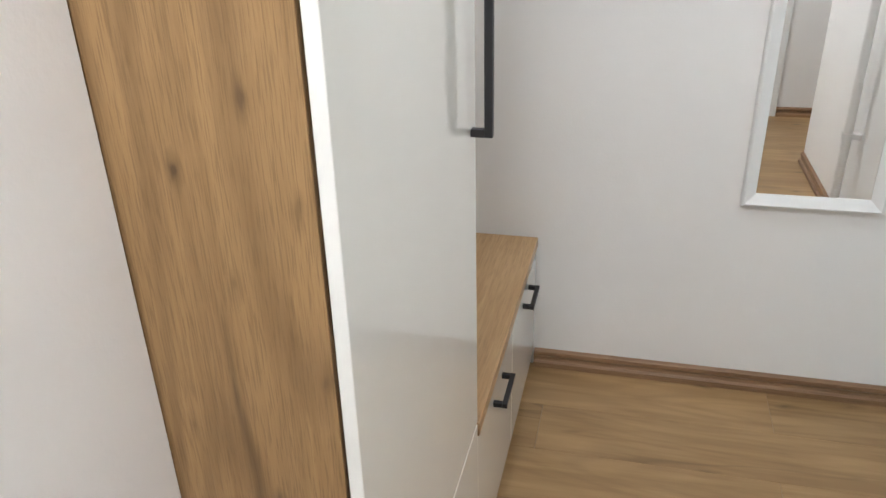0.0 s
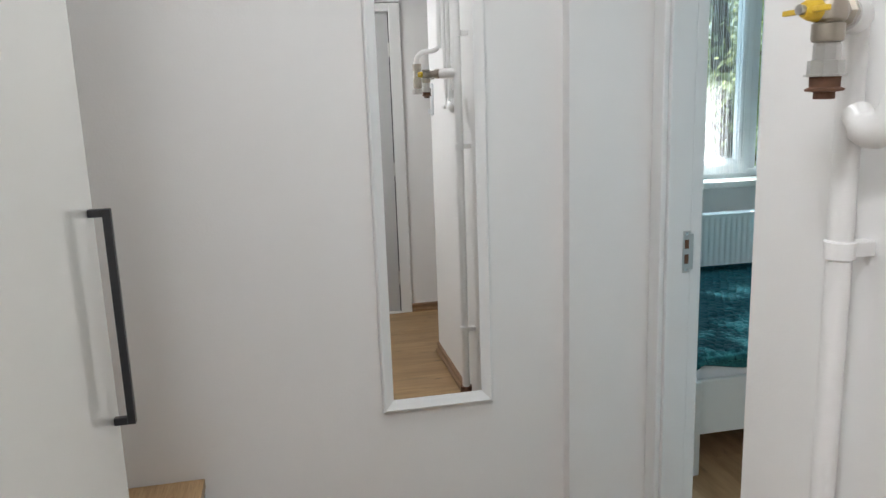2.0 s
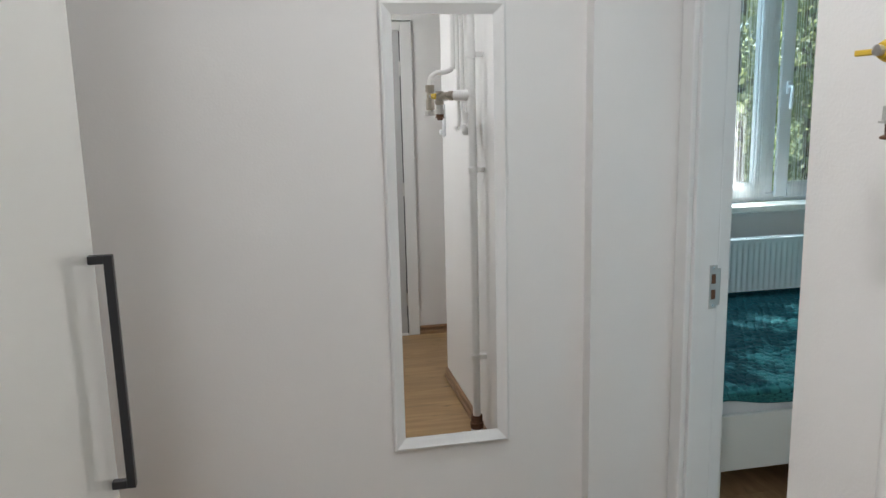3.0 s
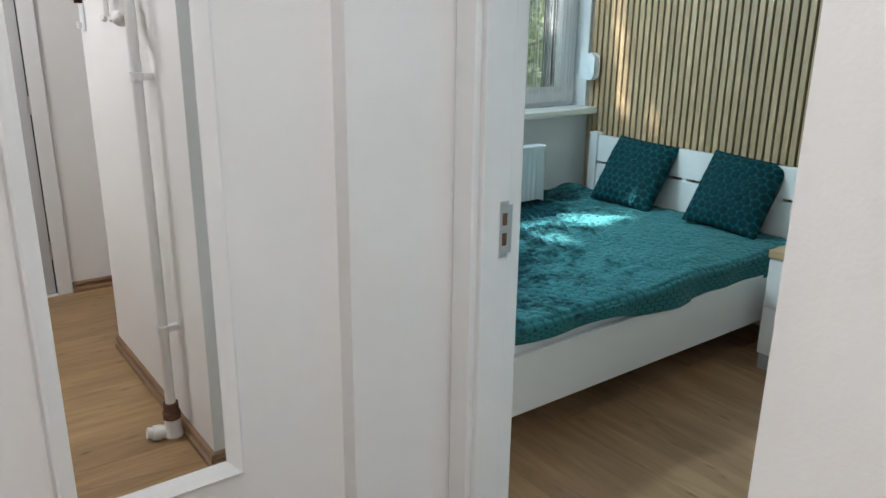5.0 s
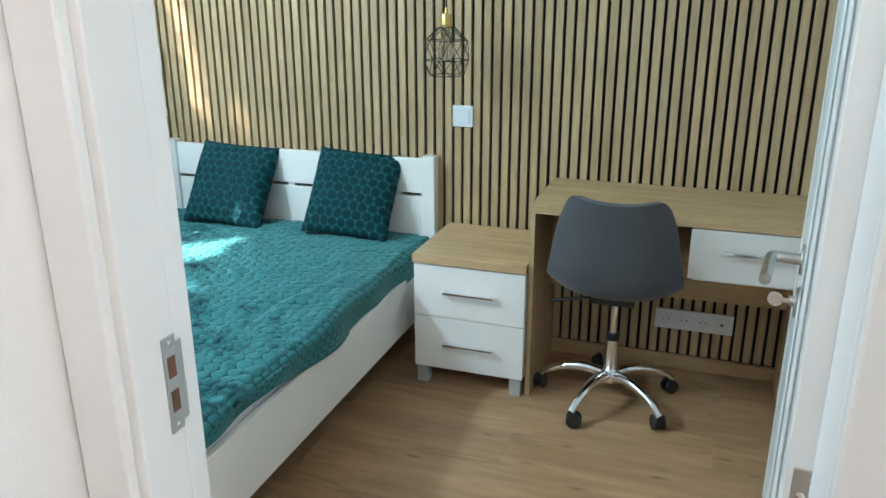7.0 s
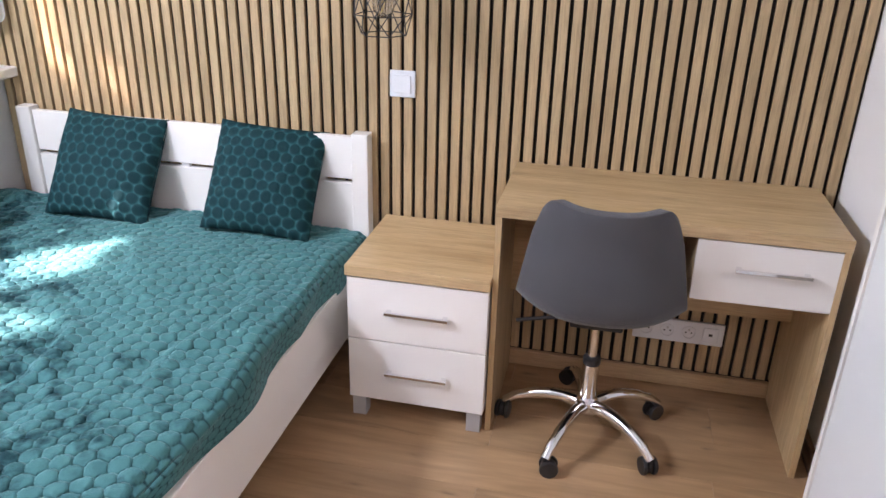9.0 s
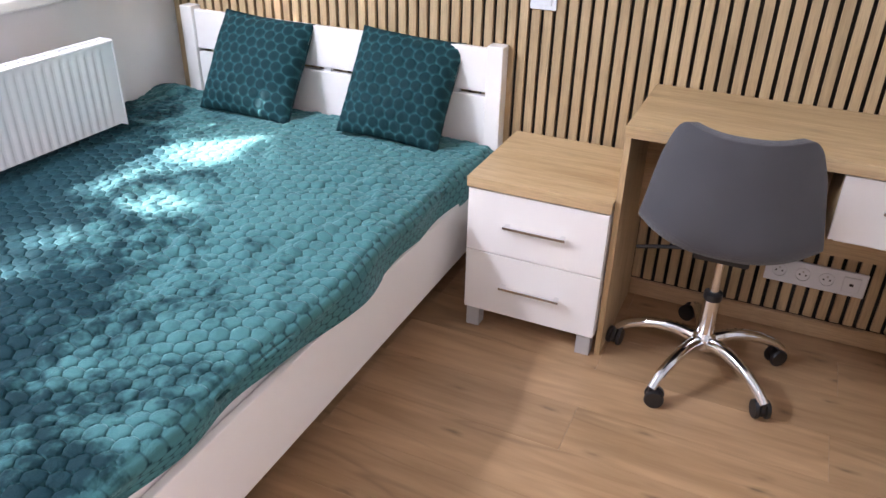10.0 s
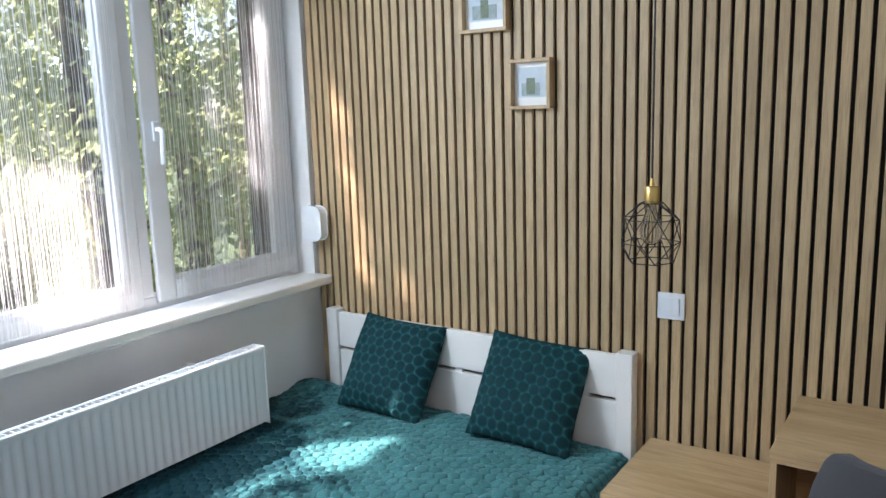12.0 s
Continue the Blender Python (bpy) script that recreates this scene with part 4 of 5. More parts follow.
def sheet_mesh(name, pts, mat, parent, label="", pads=None):
    nv, nu = pts.shape[:2]
    idx = np.arange(nv * nu).reshape(nv, nu)
    quads = np.stack([idx[:-1, :-1], idx[:-1, 1:], idx[1:, 1:], idx[1:, :-1]], -1).reshape(-1, 4)
    mesh = bpy.data.meshes.new(name)
    mesh.from_pydata(pts.reshape(-1, 3).tolist(), [], quads.tolist())
    mesh.materials.append(mat)
    mesh.polygons.foreach_set("use_smooth", [True] * len(mesh.polygons))
    # pads drive the sheen and shade painted into the plush seams
    if pads is not None:
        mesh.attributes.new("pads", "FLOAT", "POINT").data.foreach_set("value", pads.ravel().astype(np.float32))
    ob = new(name, mesh)
    ob.parent = parent
    if label:
        ob["label"] = label
    return ob


def soft(u, v, k):
    """Slow smooth waves for cloth."""
    return (np.sin(u * 5.1 + 1.3 * k + 1.7 * np.sin(v * 3.3 + k)) + np.sin(v * 6.7 - 2.1 * k + 1.9 * np.sin(u * 4.2 - k))
            + 0.6 * np.sin(u * 13 + v * 9 + k) + 0.5 * np.sin(v * 17 - u * 7 + 2 * k)) / 3.1


def bedspread():
    base = Vector((2.06, 1.037, 0.462))
    t = thing("bedspread", base, "crumpled teal plush bedspread with a quilted honeycomb pattern", "bedspread")
    step = 0.0042
    us = np.arange(1.08, 3.0, step)
    vs = np.arange(0, 1.62, step)
    U, V = np.meshgrid(us, vs)
    # V runs from the hanging edge beside the floor to the window side
    far_end = np.clip((U - 1.75) / 0.6, 0, 1)
    hang = 0.026 + 0.042 * far_end ** 2 * (3 - 2 * far_end) + 0.012 * np.sin(U * 4.3) + 0.008 * np.sin(U * 9.7 + 1) + 0.004 * np.sin(U * 21)
    r = 0.014
    edge_y = BY0 + 0.018 + 0.008 * np.sin(U * 5.3 + 0.5) + 0.005 * np.sin(U * 12.1)
    s = V - 0.16
    over = np.clip(-s, 0, None)
    ang = np.clip(over / r, 0, math.pi / 2)
    down = np.clip(over - r * math.pi / 2, 0, None) * (hang / 0.11)
    Y = np.where(s > 0, edge_y + r + s, edge_y + r - r * np.sin(ang) - 0.004 * np.sin(U * 19) * (down > 0))
    Z = np.where(s > 0, 0.0, -r * (1 - np.cos(ang)) - down)
    foot = np.clip((1.12 - U) / 0.04, 0, 1)
    wave = soft(U, V, 0.7)
    Z = Z + np.where(s > -0.02, 0.007 * wave + 0.005 * soft(U * 2.2, V * 2.2, 2.1) + 0.003 * soft(U * 5, V * 5, 4.0) + 0.0018 * soft(U * 14, V * 14, 1.9), 0) - 0.02 * foot ** 2
    # soft creases
    for cu, cv, a, l, hgt in ((1.95, 0.62, 0.5, 0.35, 0.016), (2.35, 0.5, -0.4, 0.3, 0.013), (2.1, 0.95, 1.2, 0.3, 0.01), (1.6, 0.5, 0.2, 0.4, 0.012), (2.6, 0.75, 0.9, 0.2, 0.01), (1.4, 0.9, -0.6, 0.3, 0.013), (1.75, 1.15, 0.3, 0.25, 0.012), (2.45, 1.1, -0.9, 0.2, 0.01), (2.2, 0.3, 0.1, 0.4, 0.014), (1.35, 0.4, 1.0, 0.2, 0.012)):
        pu = (U - cu) * math.cos(a) + (V - cv) * math.sin(a)
        pv = -(U - cu) * math.sin(a) + (V - cv) * math.cos(a) + 0.06 * np.sin(pu * 9)
        Z = Z + 0.8 * hgt * np.exp(-(pu / l) ** 2 - (pv / 0.03) ** 2) - 0.7 * hgt * np.exp(-(pu / l) ** 2 - ((pv - 0.05) / 0.03) ** 2)
    # bunched up at the head by the wall
    Z = Z + 0.035 * np.exp(-((U - 2.93) / 0.06) ** 2 - ((V - 1.5) / 0.1) ** 2)
    wu = U + 0.012 * soft(U, V, 3.3) + 0.004 * soft(U * 4, V * 4, 1.1)
    wv = V + 0.012 * soft(U, V, 5.1) + 0.004 * soft(U * 4, V * 4, 6.2)
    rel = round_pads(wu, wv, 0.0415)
    rumple = soft(U * 9, V * 9, 2.7)
    side = (s < 0)
    Z = Z + (0.0125 + 0.004 * rumple) * rel * np.clip(s / 0.006, 0, 1)
    Y = Y - 0.006 * np.sin(U * 15 + 2 * np.sin(U * 4)) * side * np.clip(over * 12, 0, 1)
    Z = np.minimum(Z, 0.075)
    X = U + 0.012 * np.sin(V * 8) * foot
    pts = np.stack([X - base.x, Y - base.y, Z + 0.006], -1)
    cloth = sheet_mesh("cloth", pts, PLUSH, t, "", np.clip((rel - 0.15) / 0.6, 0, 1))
    mod = cloth.modifiers.new("thickness", "SOLIDIFY")
    mod.thickness = 0.008
    mod.offset = 1
    hem = tube(bmesh.new(), [tuple(p) for p in pts[0, ::8]], 0.0055, 8, 2)
    part("hem", hem, PLUSH_DARK, t, "stitched teal hem", True)


bedspread()


def cushion(name, base, turn, lean, size=0.4, roll=0):
    t = thing("cushion", base, "square teal plush cushion leaning on the headboard", "cushion", "cushions on the bed")
    n = 111
    g = np.linspace(-1, 1, n)
    U, V = np.meshgrid(g, g)
    fat = np.clip((1 - np.abs(U) ** 2.6), 0, 1) ** 0.55 * np.clip((1 - np.abs(V) ** 2.6), 0, 1) ** 0.55
    px = U * size / 2 * (1 - 0.05 * (1 - V ** 2) * np.abs(U) ** 4)
    pz = V * size / 2 * (1 - 0.05 * (1 - U ** 2) * np.abs(V) ** 4)
    depth = 0.07 * fat + 0.009 * soft(U * 0.8, V * 0.8, base[1] * 7) * fat
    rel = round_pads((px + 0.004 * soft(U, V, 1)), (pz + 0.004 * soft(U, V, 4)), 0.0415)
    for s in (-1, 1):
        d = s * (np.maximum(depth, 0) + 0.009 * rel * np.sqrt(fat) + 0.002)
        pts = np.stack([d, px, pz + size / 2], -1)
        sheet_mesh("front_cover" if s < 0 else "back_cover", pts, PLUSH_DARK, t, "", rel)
    t.matrix_basis = Matrix.Translation(base) @ pose(0, 0, 0, 0, 0, turn) @ pose(0, 0, 0, 0, lean, 0) @ pose(0, 0, 0, roll, 0, 0)


cushion("a", (2.825, 1.295, 0.487), 3, 32, 0.39, 3)
cushion("b", (2.845, 0.703, 0.487), 5, 32, 0.39, 4)


# ---- bedroom: nightstand ----
def bar_handle(parent, x, ya, yb, z, mat=CHROME):
    bm = box(x - 0.026, x - 0.016, ya, yb, z - 0.005, z + 0.005, 0.0015)
    for y in (ya + 0.004, yb - 0.018):
        cuboid(bm, x - 0.016, x - 0.0003, y, y + 0.014, z - 0.005, z + 0.005, 0.001)
    return part("handle", bm, mat, parent, "chrome bar handle")


def nightstand():
    o = Vector((2.82, 0.075, 0))
    t = thing("nightstand", o, "white two-drawer nightstand with an oak top", "nightstand")
    x0, x1, y0, y1 = 2.605 - o.x, 3.045 - o.x, -0.147 - o.y, 0.295 - o.y
    part("top", box(x0, x1, y0, y1, 0.502, 0.536, 0.002), OAK_TOP, t, "oak top")
    part("body", box(x0 + 0.025, x1 - 0.005, y0 + 0.004, y1 - 0.004, 0.072, 0.5015, 0.001), MATT_WHITE, t)
    for z0, z1 in ((0.29, 0.497), (0.073, 0.286)):
        d = part("drawer_front", box(x0 + 0.006, x0 + 0.0245, y0 + 0.005, y1 - 0.005, z0, z1, 0.0012), MATT_WHITE, t)
        bar_handle(d, x0 + 0.006, -0.028 - o.y, 0.168 - o.y, (z0 + z1) / 2 + 0.004)
    for y in (y0 + 0.012, y1 - 0.057):
        for x in (x0 + 0.012, x1 - 0.06):
            part("foot", box(x, x + 0.045, y, y + 0.045, 0, 0.0715, 0.002), GREY_LEG, t, "grey block foot")


nightstand()


# ---- bedroom: desk ----
def desk():
    o = Vector((2.85, -0.61, 0))
    t = thing("desk", o, "oak desk with one white drawer", "desk")
    x0, x1, y1, y0, zt = 2.632 - o.x, 3.064 - o.x, -0.1475 - o.y, -1.072 - o.y, 0.76
    part("top", box(x0, x1, y0, y1, zt - 0.034, zt, 0.0015), OAK_TOP, t, "oak desk top")
    part("side_panel", box(x0 + 0.004, x1 - 0.008, y1 - 0.018, y1 - 0.0005, 0, zt - 0.0345, 0.001), OAK_PANEL, t)
    part("side_panel", box(x0 + 0.004, x1 - 0.008, y0 + 0.0005, y0 + 0.018, 0, zt - 0.0345, 0.001), OAK_PANEL, t)
    part("back_rail", box(x1 - 0.1, x1 - 0.084, y0 + 0.0185, y1 - 0.0185, 0.345, zt - 0.035), OAK_TOP, t)
    ym = -0.71 - o.y
    part("divider", box(x0 + 0.024, x1 - 0.102, ym + 0.001, ym + 0.017, 0.53, zt - 0.035), OAK_PANEL, t)
    part("drawer_box", box(x0 + 0.026, x1 - 0.11, y0 + 0.02, ym, 0.535, 0.70), MATT_WHITE, t)
    d = part("drawer_front", box(x0 + 0.005, x0 + 0.022, y0 + 0.004, ym + 0.016, 0.546, 0.722, 0.0012), MATT_WHITE, t, "white drawer front")
    bar_handle(d, x0 + 0.005, -0.988 - o.y, -0.795 - o.y, 0.65)


desk()


# ---- bedroom: office chair ----
def office_chair():
    o = Vector((2.715, -0.455, 0))
    t = thing("office_chair", o, "dark grey upholstered swivel chair on a chrome star base", "chair")
    # one-piece bucket: the back is at -x, the seat opens to +x
    n, m = 48, 26
    pts_out = []
    for j in range(m + 1):
        v = j / m
        ro = []
        for i in range(n + 1):
            u = -1 + 2 * i / n
            # centre line: seat from the front edge, bending up into the back
            if v < 0.5:
                s = v / 0.5
                cx, cz = 0.21 - 0.3 * s, 0.47 - 0.02 * math.sin(math.pi * s * 0.8)
                half = 0.19 + 0.035 * math.sin(math.pi * s / 2)
            else:
                s = (v - 0.5) / 0.5
                b = min(1, s / 0.35)
                cx = -0.09 - 0.115 * math.sin(b * math.pi / 2) - 0.03 * max(0, s - 0.35)
                cz = 0.455 + 0.075 * (1 - math.cos(b * math.pi / 2)) + (0.29 * (s - 0.35) / 0.65 if s > 0.35 else 0)
                half = 0.225 - 0.068 * max(0, s - 0.15) ** 1.15 * 1.15
            wing = abs(u) ** 2.6
            y = half * u
            up = 0.05 * wing * (1 - abs(2 * v - 1) ** 2) + 0.02 * wing * (v < 0.5)
            fwd = 0.085 * wing * max(0, min(1, (v - 0.35) / 0.3))
            x, z = cx + fwd, cz + up
            if j == m:
                z -= 0.012 * (1 - abs(u) ** 2)
            corner = max(0, abs(u) - 0.8) / 0.2
            if v > 0.85:
                z -= 0.05 * corner ** 2 * (v - 0.85) / 0.15
            ro.append((x, y, z + 0.012))
        pts_out.append(ro)
    cloth = sheet_mesh("shell", np.array(pts_out), GREY_CLOTH, t, "one-piece upholstered bucket seat")
    mod = cloth.modifiers.new("thickness", "SOLIDIFY")
    mod.thickness, mod.offset = 0.034, 0
    bv = cloth.modifiers.new("round", "BEVEL")
    bv.width, bv.segments, bv.limit_method, bv.angle_limit = 0.013, 3, "ANGLE", radians(50)
    part("seat_plate", box(-0.1, 0.09, -0.075, 0.075, 0.418, 0.446, 0.006), BLACK, t)
    part("tilt_lever", tube(bmesh.new(), [(-0.02, 0.07, 0.412), (-0.03, 0.16, 0.4), (-0.035, 0.235, 0.385)], 0.006), BLACK, t, "black lever", True)
    part("gas_lift", lathe(bmesh.new(), [(0.014, 0.262), (0.014, 0.418)], (0, 0, 0), 20), CHROME, t, "chrome piston", True)
    part("collar", lathe(bmesh.new(), [(0.024, 0.25), (0.027, 0.254), (0.027, 0.272), (0.02, 0.276)], (0, 0, 0), 20), BLACK_PLASTIC, t, "", True)
    part("column", lathe(bmesh.new(), [(0.025, 0.132), (0.025, 0.25)], (0, 0, 0), 24), CHROME, t, "chrome column", True)
    part("hub", lathe(bmesh.new(), [(0.02, 0.07), (0.034, 0.082), (0.037, 0.12), (0.028, 0.134)], (0, 0, 0), 24), CHROME, t, "", True)
    for k in range(5):
        a = radians(13 + 72 * k)
        c, s = math.cos(a), math.sin(a)
        arm = tube(bmesh.new(), [(0.03 * c, 0.03 * s, 0.108), (0.09 * c, 0.09 * s, 0.117), (0.16 * c, 0.16 * s, 0.108), (0.225 * c, 0.225 * s, 0.082), (0.262 * c, 0.262 * s, 0.054)],
                   [0.02, 0.0185, 0.017, 0.0155, 0.014], 12)
        part("arm", arm, CHROME, t, "", True)
        w = thing_part_caster(t, 0.262 * c, 0.262 * s, a + 0.9 + 0.6 * k)


def thing_part_caster(parent, x, y, a):
    d = Vector((math.cos(a), math.sin(a), 0))
    nrm = Vector((-d.y, d.x, 0))
    p = Vector((x, y, 0)) + d * 0.012
    hood = lathe(bmesh.new(), [(0.006, 0), (0.0235, 0.002), (0.0235, 0.014), (0.006, 0.016)], p + Vector((0, 0, 0.03)) - nrm * 0.008, 18, nrm)
    rod(hood, (x, y, 0.04), (x, y, 0.062), 0.008)
    c = part("caster", hood, BLACK_PLASTIC, parent, "black twin-wheel caster", True)
    for s in (-1, 1):
        part("wheel", lathe(bmesh.new(), [(0.02, 0), (0.0275, 0.002), (0.0285, 0.008), (0.026, 0.013), (0.012, 0.0145)], p + Vector((0, 0, 0.0287)) + nrm * s * 0.009, 20, nrm * s), BLACK_PLASTIC, c, "", True)
    return c


office_chair()


# ---- bedroom: pendant lamp ----
def pendant():
    o = Vector((2.87, 0.247, 2.5))
    t = thing("pendant_lamp", o, "black wire cage pendant with a brass socket", "lamp")
    part("ceiling_cup", lathe(bmesh.new(), [(0.05, -0.0005), (0.05, -0.02), (0.02, -0.03)], (0, 0, 0), 24), BRASS, t, "", True)
    part("cable", rod(bmesh.new(), (0, 0, -0.03), (0, 0, -1.09), 0.0033, sides=8), BLACK, t)
    part("socket", lathe(bmesh.new(), [(0.005, -1.084), (0.008, -1.105), (0.02, -1.107), (0.0215, -1.11), (0.0215, -1.148), (0.018, -1.151), (0.018, -1.16)], (0, 0, 0), 20), BRASS, t, "brushed brass lamp holder", True)
    bulb = part("bulb", lathe(bmesh.new(), [(0.0135, -1.161), (0.016, -1.182), (0.029, -1.216), (0.034, -1.239), (0.029, -1.265), (0.0135, -1.279), (0.001, -1.282)], (0, 0, 0), 20), GLASS, t, "clear glass bulb", True)
    part("filament", tube(bmesh.new(), [(-0.0045, 0, -1.19), (-0.009, 0, -1.235), (0, 0.0045, -1.263), (0.009, 0, -1.235), (0.0045, 0, -1.19)], 0.0009, 5), BRASS, bulb)
    rings = []
    for r, z, k, ph in ((0.034, -1.156, 6, 0.0), (0.083, -1.202, 6, 0.5), (0.0865, -1.274, 6, 0.0), (0.068, -1.33, 6, 0.5)):
        rings.append([Vector((r * math.cos(2 * math.pi * (i + ph) / k), r * math.sin(2 * math.pi * (i + ph) / k), z)) for i in range(k)])
    wires = []
    for ring in rings:
        wires += [(ring[i], ring[(i + 1) % 6]) for i in range(6)]
    for a, b in zip(rings, rings[1:]):
        for i in range(6):
            near = sorted(b, key=lambda q: (q - a[i]).length)[:2]
            wires += [(a[i], q) for q in near]
    for a, b in wires:
        part("wire", rod(bmesh.new(), a, b, 0.0017, sides=6), BLACK, t)


pendant()


# ---- bedroom: switch, sockets, pictures ----
def switch():
    t = thing("light_switch", (3.07, 0.243, 0.988), "white square light switch on the slats", "switch")
    part("frame", box(-0.0095, 0.0, -0.0435, 0.0435, -0.0435, 0.0435, 0.003, 3), PVC, t)
    part("rocker", box(-0.0135, -0.0098, -0.029, 0.029, -0.029, 0.029, 0.002), PVC, t)


switch()


def sockets():
    t = thing("socket_strip", (3.07, -0.735, 0.213), "white strip of three power sockets and a data outlet", "socket")
    part("frame", box(-0.01, 0.0, -0.149, 0.149, -0.042, 0.042, 0.003, 3), PVC, t)
    for i in range(3):
        y = 0.107 - 0.071 * i
        s = part("socket", lathe(bmesh.new(), [(0.024, 0), (0.024, 0.003), (0.021, 0.0032), (0.02, 0.0005), (0.001, 0.0004)], (-0.0102, y, 0), 28, (-1, 0, 0)), PVC, t, "round power socket", True)
        for dy in (-0.0095, 0.0095):
            part("hole", lathe(bmesh.new(), [(0.003, 0), (0.003, 0.0006)], (-0.011, y + dy, 0), 10, (-1, 0, 0)), BLACK_PLASTIC, s)
        part("pin", lathe(bmesh.new(), [(0.003, 0), (0.003, 0.003)], (-0.011, y, 0.011), 10, (-1, 0, 0)), STEEL, s)
    part("blank", box(-0.013, -0.0102, -0.131, -0.081, -0.026, 0.026, 0.002), PVC, t, "data outlet plate")
    part("jack", box(-0.0136, -0.0131, -0.112, -0.1, -0.004, 0.005), BLACK_PLASTIC, t)


sockets()


def picture(y, z, h, w, scene_cols):
    t = thing("picture_frame", (3.07, y, z), "small oak-framed landscape print on the slats", "picture", "pictures on the slats")
    f = 0.012
    for a in ((-w / 2, w / 2, 0, f), (-w / 2, w / 2, h - f, h), (-w / 2, -w / 2 + f, f, h - f), (w / 2 - f, w / 2, f, h - f)):
        part("frame_bar", box(-0.034, -0.0005, a[0], a[1], a[2], a[3], 0.0015), OAK_PANEL, t)
    part("mount", box(-0.006, -0.004, -w / 2 + f, w / 2 - f, f, h - f), MATT_WHITE, t, "white mount board")
    pr = part("print", box(-0.0075, -0.0064, -w / 2 + 0.026, w / 2 - 0.026, 0.04, h - 0.028), scene_cols[0], t, "misty blue-grey print")
    part("hill", box(-0.0085, -0.0078, -w / 2 + 0.05, w / 2 - 0.04, 0.045, h * 0.52), scene_cols[1], pr)
    part("trees", box(-0.009, -0.0086, -0.012, 0.02, 0.05, h * 0.62), scene_cols[2], pr)


COLS = [material("print_sky", (0.55, 0.62, 0.66), 0.6, vary=0.25, size=18), material("print_hill", (0.3, 0.36, 0.36), 0.6, vary=0.4, size=40),
        material("print_tree", (0.16, 0.2, 0.13), 0.6, vary=0.5, size=70)]
picture(0.735, 1.627, 0.168, 0.158, COLS)
picture(0.912, 1.895, 0.178, 0.188, COLS)


# ---- bedroom: white cupboard behind the open door ----
def cupboard():
    o = Vector((1.9, -1.05, 0))
    t = thing("cupboard", o, "white cupboard beside the desk", "cupboard")
    x0, x1, y0, y1 = 1.56 - o.x, 2.27 - o.x, -1.13 - o.y, -0.98 - o.y
    part("side_panel", box(x1 - 0.02, x1, y0, y1, 0, 2.1, 0.0015), MATT_WHITE, t)
    part("side_panel", box(x0, x0 + 0.02, y0, y1, 0, 2.1, 0.0015), MATT_WHITE, t)
    part("top_panel", box(x0 + 0.02, x1 - 0.02, y0, y1, 2.08, 2.1), MATT_WHITE, t)
    part("back_panel", box(x0 + 0.02, x1 - 0.02, y0, y0 + 0.01, 0.05, 2.08), MATT_WHITE, t)
    part("plinth", box(x0 + 0.02, x1 - 0.02, y1 - 0.03, y1 - 0.002, 0, 0.06), MATT_WHITE, t)
    part("door", box(x0 + 0.022, x1 - 0.03, y1 - 0.02, y1 - 0.002, 0.064, 2.076, 0.0015), LEAF_WHITE, t, "flat white door")
    part("seal", box(x1 - 0.03, x1 - 0.02, y1 - 0.022, y1 - 0.01, 0.064, 2.076), SHADOW_GAP, t)


cupboard()


# ---- outside ----
LEAF_MATS = [material("leaf_light", (0.17, 0.22, 0.08), 0.5, vary=0.4, size=3), material("leaf_mid", (0.1, 0.15, 0.05), 0.5, vary=0.4, size=3),
             material("leaf_pale", (0.24, 0.28, 0.13), 0.5, vary=0.3, size=3)]
for m in LEAF_MATS:
    b = m.node_tree.nodes["Principled BSDF"]
    n, l = m.node_tree.nodes, m.node_tree.links
    tr, mx = n.new("ShaderNodeBsdfTranslucent"), n.new("ShaderNodeMixShader")
    tr.inputs[0].default_value = (0.42, 0.47, 0.22, 1)
    mx.inputs[0].default_value = 0.55
    l.new(b.outputs[0], mx.inputs[1])
    l.new(tr.outputs[0], mx.inputs[2])
    l.new(mx.outputs[0], n["Material Output"].inputs[0])
BARK = material("bark", (0.09, 0.065, 0.045), 0.9, vary=0.3, size=20, bump=0.8, bump_size=40)
GROUND = material("grass_ground", (0.04, 0.065, 0.02), 0.9, vary=0.4, size=0.8, bump=0.5)
structure("ground", box(-150, 150, 2.3, 300, -3.4, -3.2), GROUND, "grassy ground outside the window", "ground")


# openings cut in the crowns to shape the sun, named by the spots that they let through: on the bed (x, y, half-widths)
# and on the slats (y, z, half-widths)
BED_SPOTS = ((2.56, 1.28, 0.26, 0.2), (2.36, 1.46, 0.16, 0.09), (2.85, 1.13, 0.11, 0.05), (2.12, 1.05, 0.09, 0.07), (2.16, 1.27, 0.07, 0.06), (1.86, 1.15, 0.1, 0.07), (1.68, 1.11, 0.09, 0.06), (1.5, 1.21, 0.06, 0.05), (1.95, 1.42, 0.05, 0.05))
WALL_SPOTS = [(1.5 + 0.165 * k / 9, 0.96 + 0.8 * k / 9, 0.02 + 0.014 * (k % 3), 0.06) for k in range(10)] + [(1.55 + 0.05 * k / 5, 0.84 + 0.56 * k / 5, 0.022, 0.05) for k in range(6)] + [(1.335, 0.96, 0.026, 0.05), (1.3, 0.9, 0.035, 0.05), (1.275, 0.83, 0.035, 0.05), (1.39, 0.84, 0.03, 0.03)]


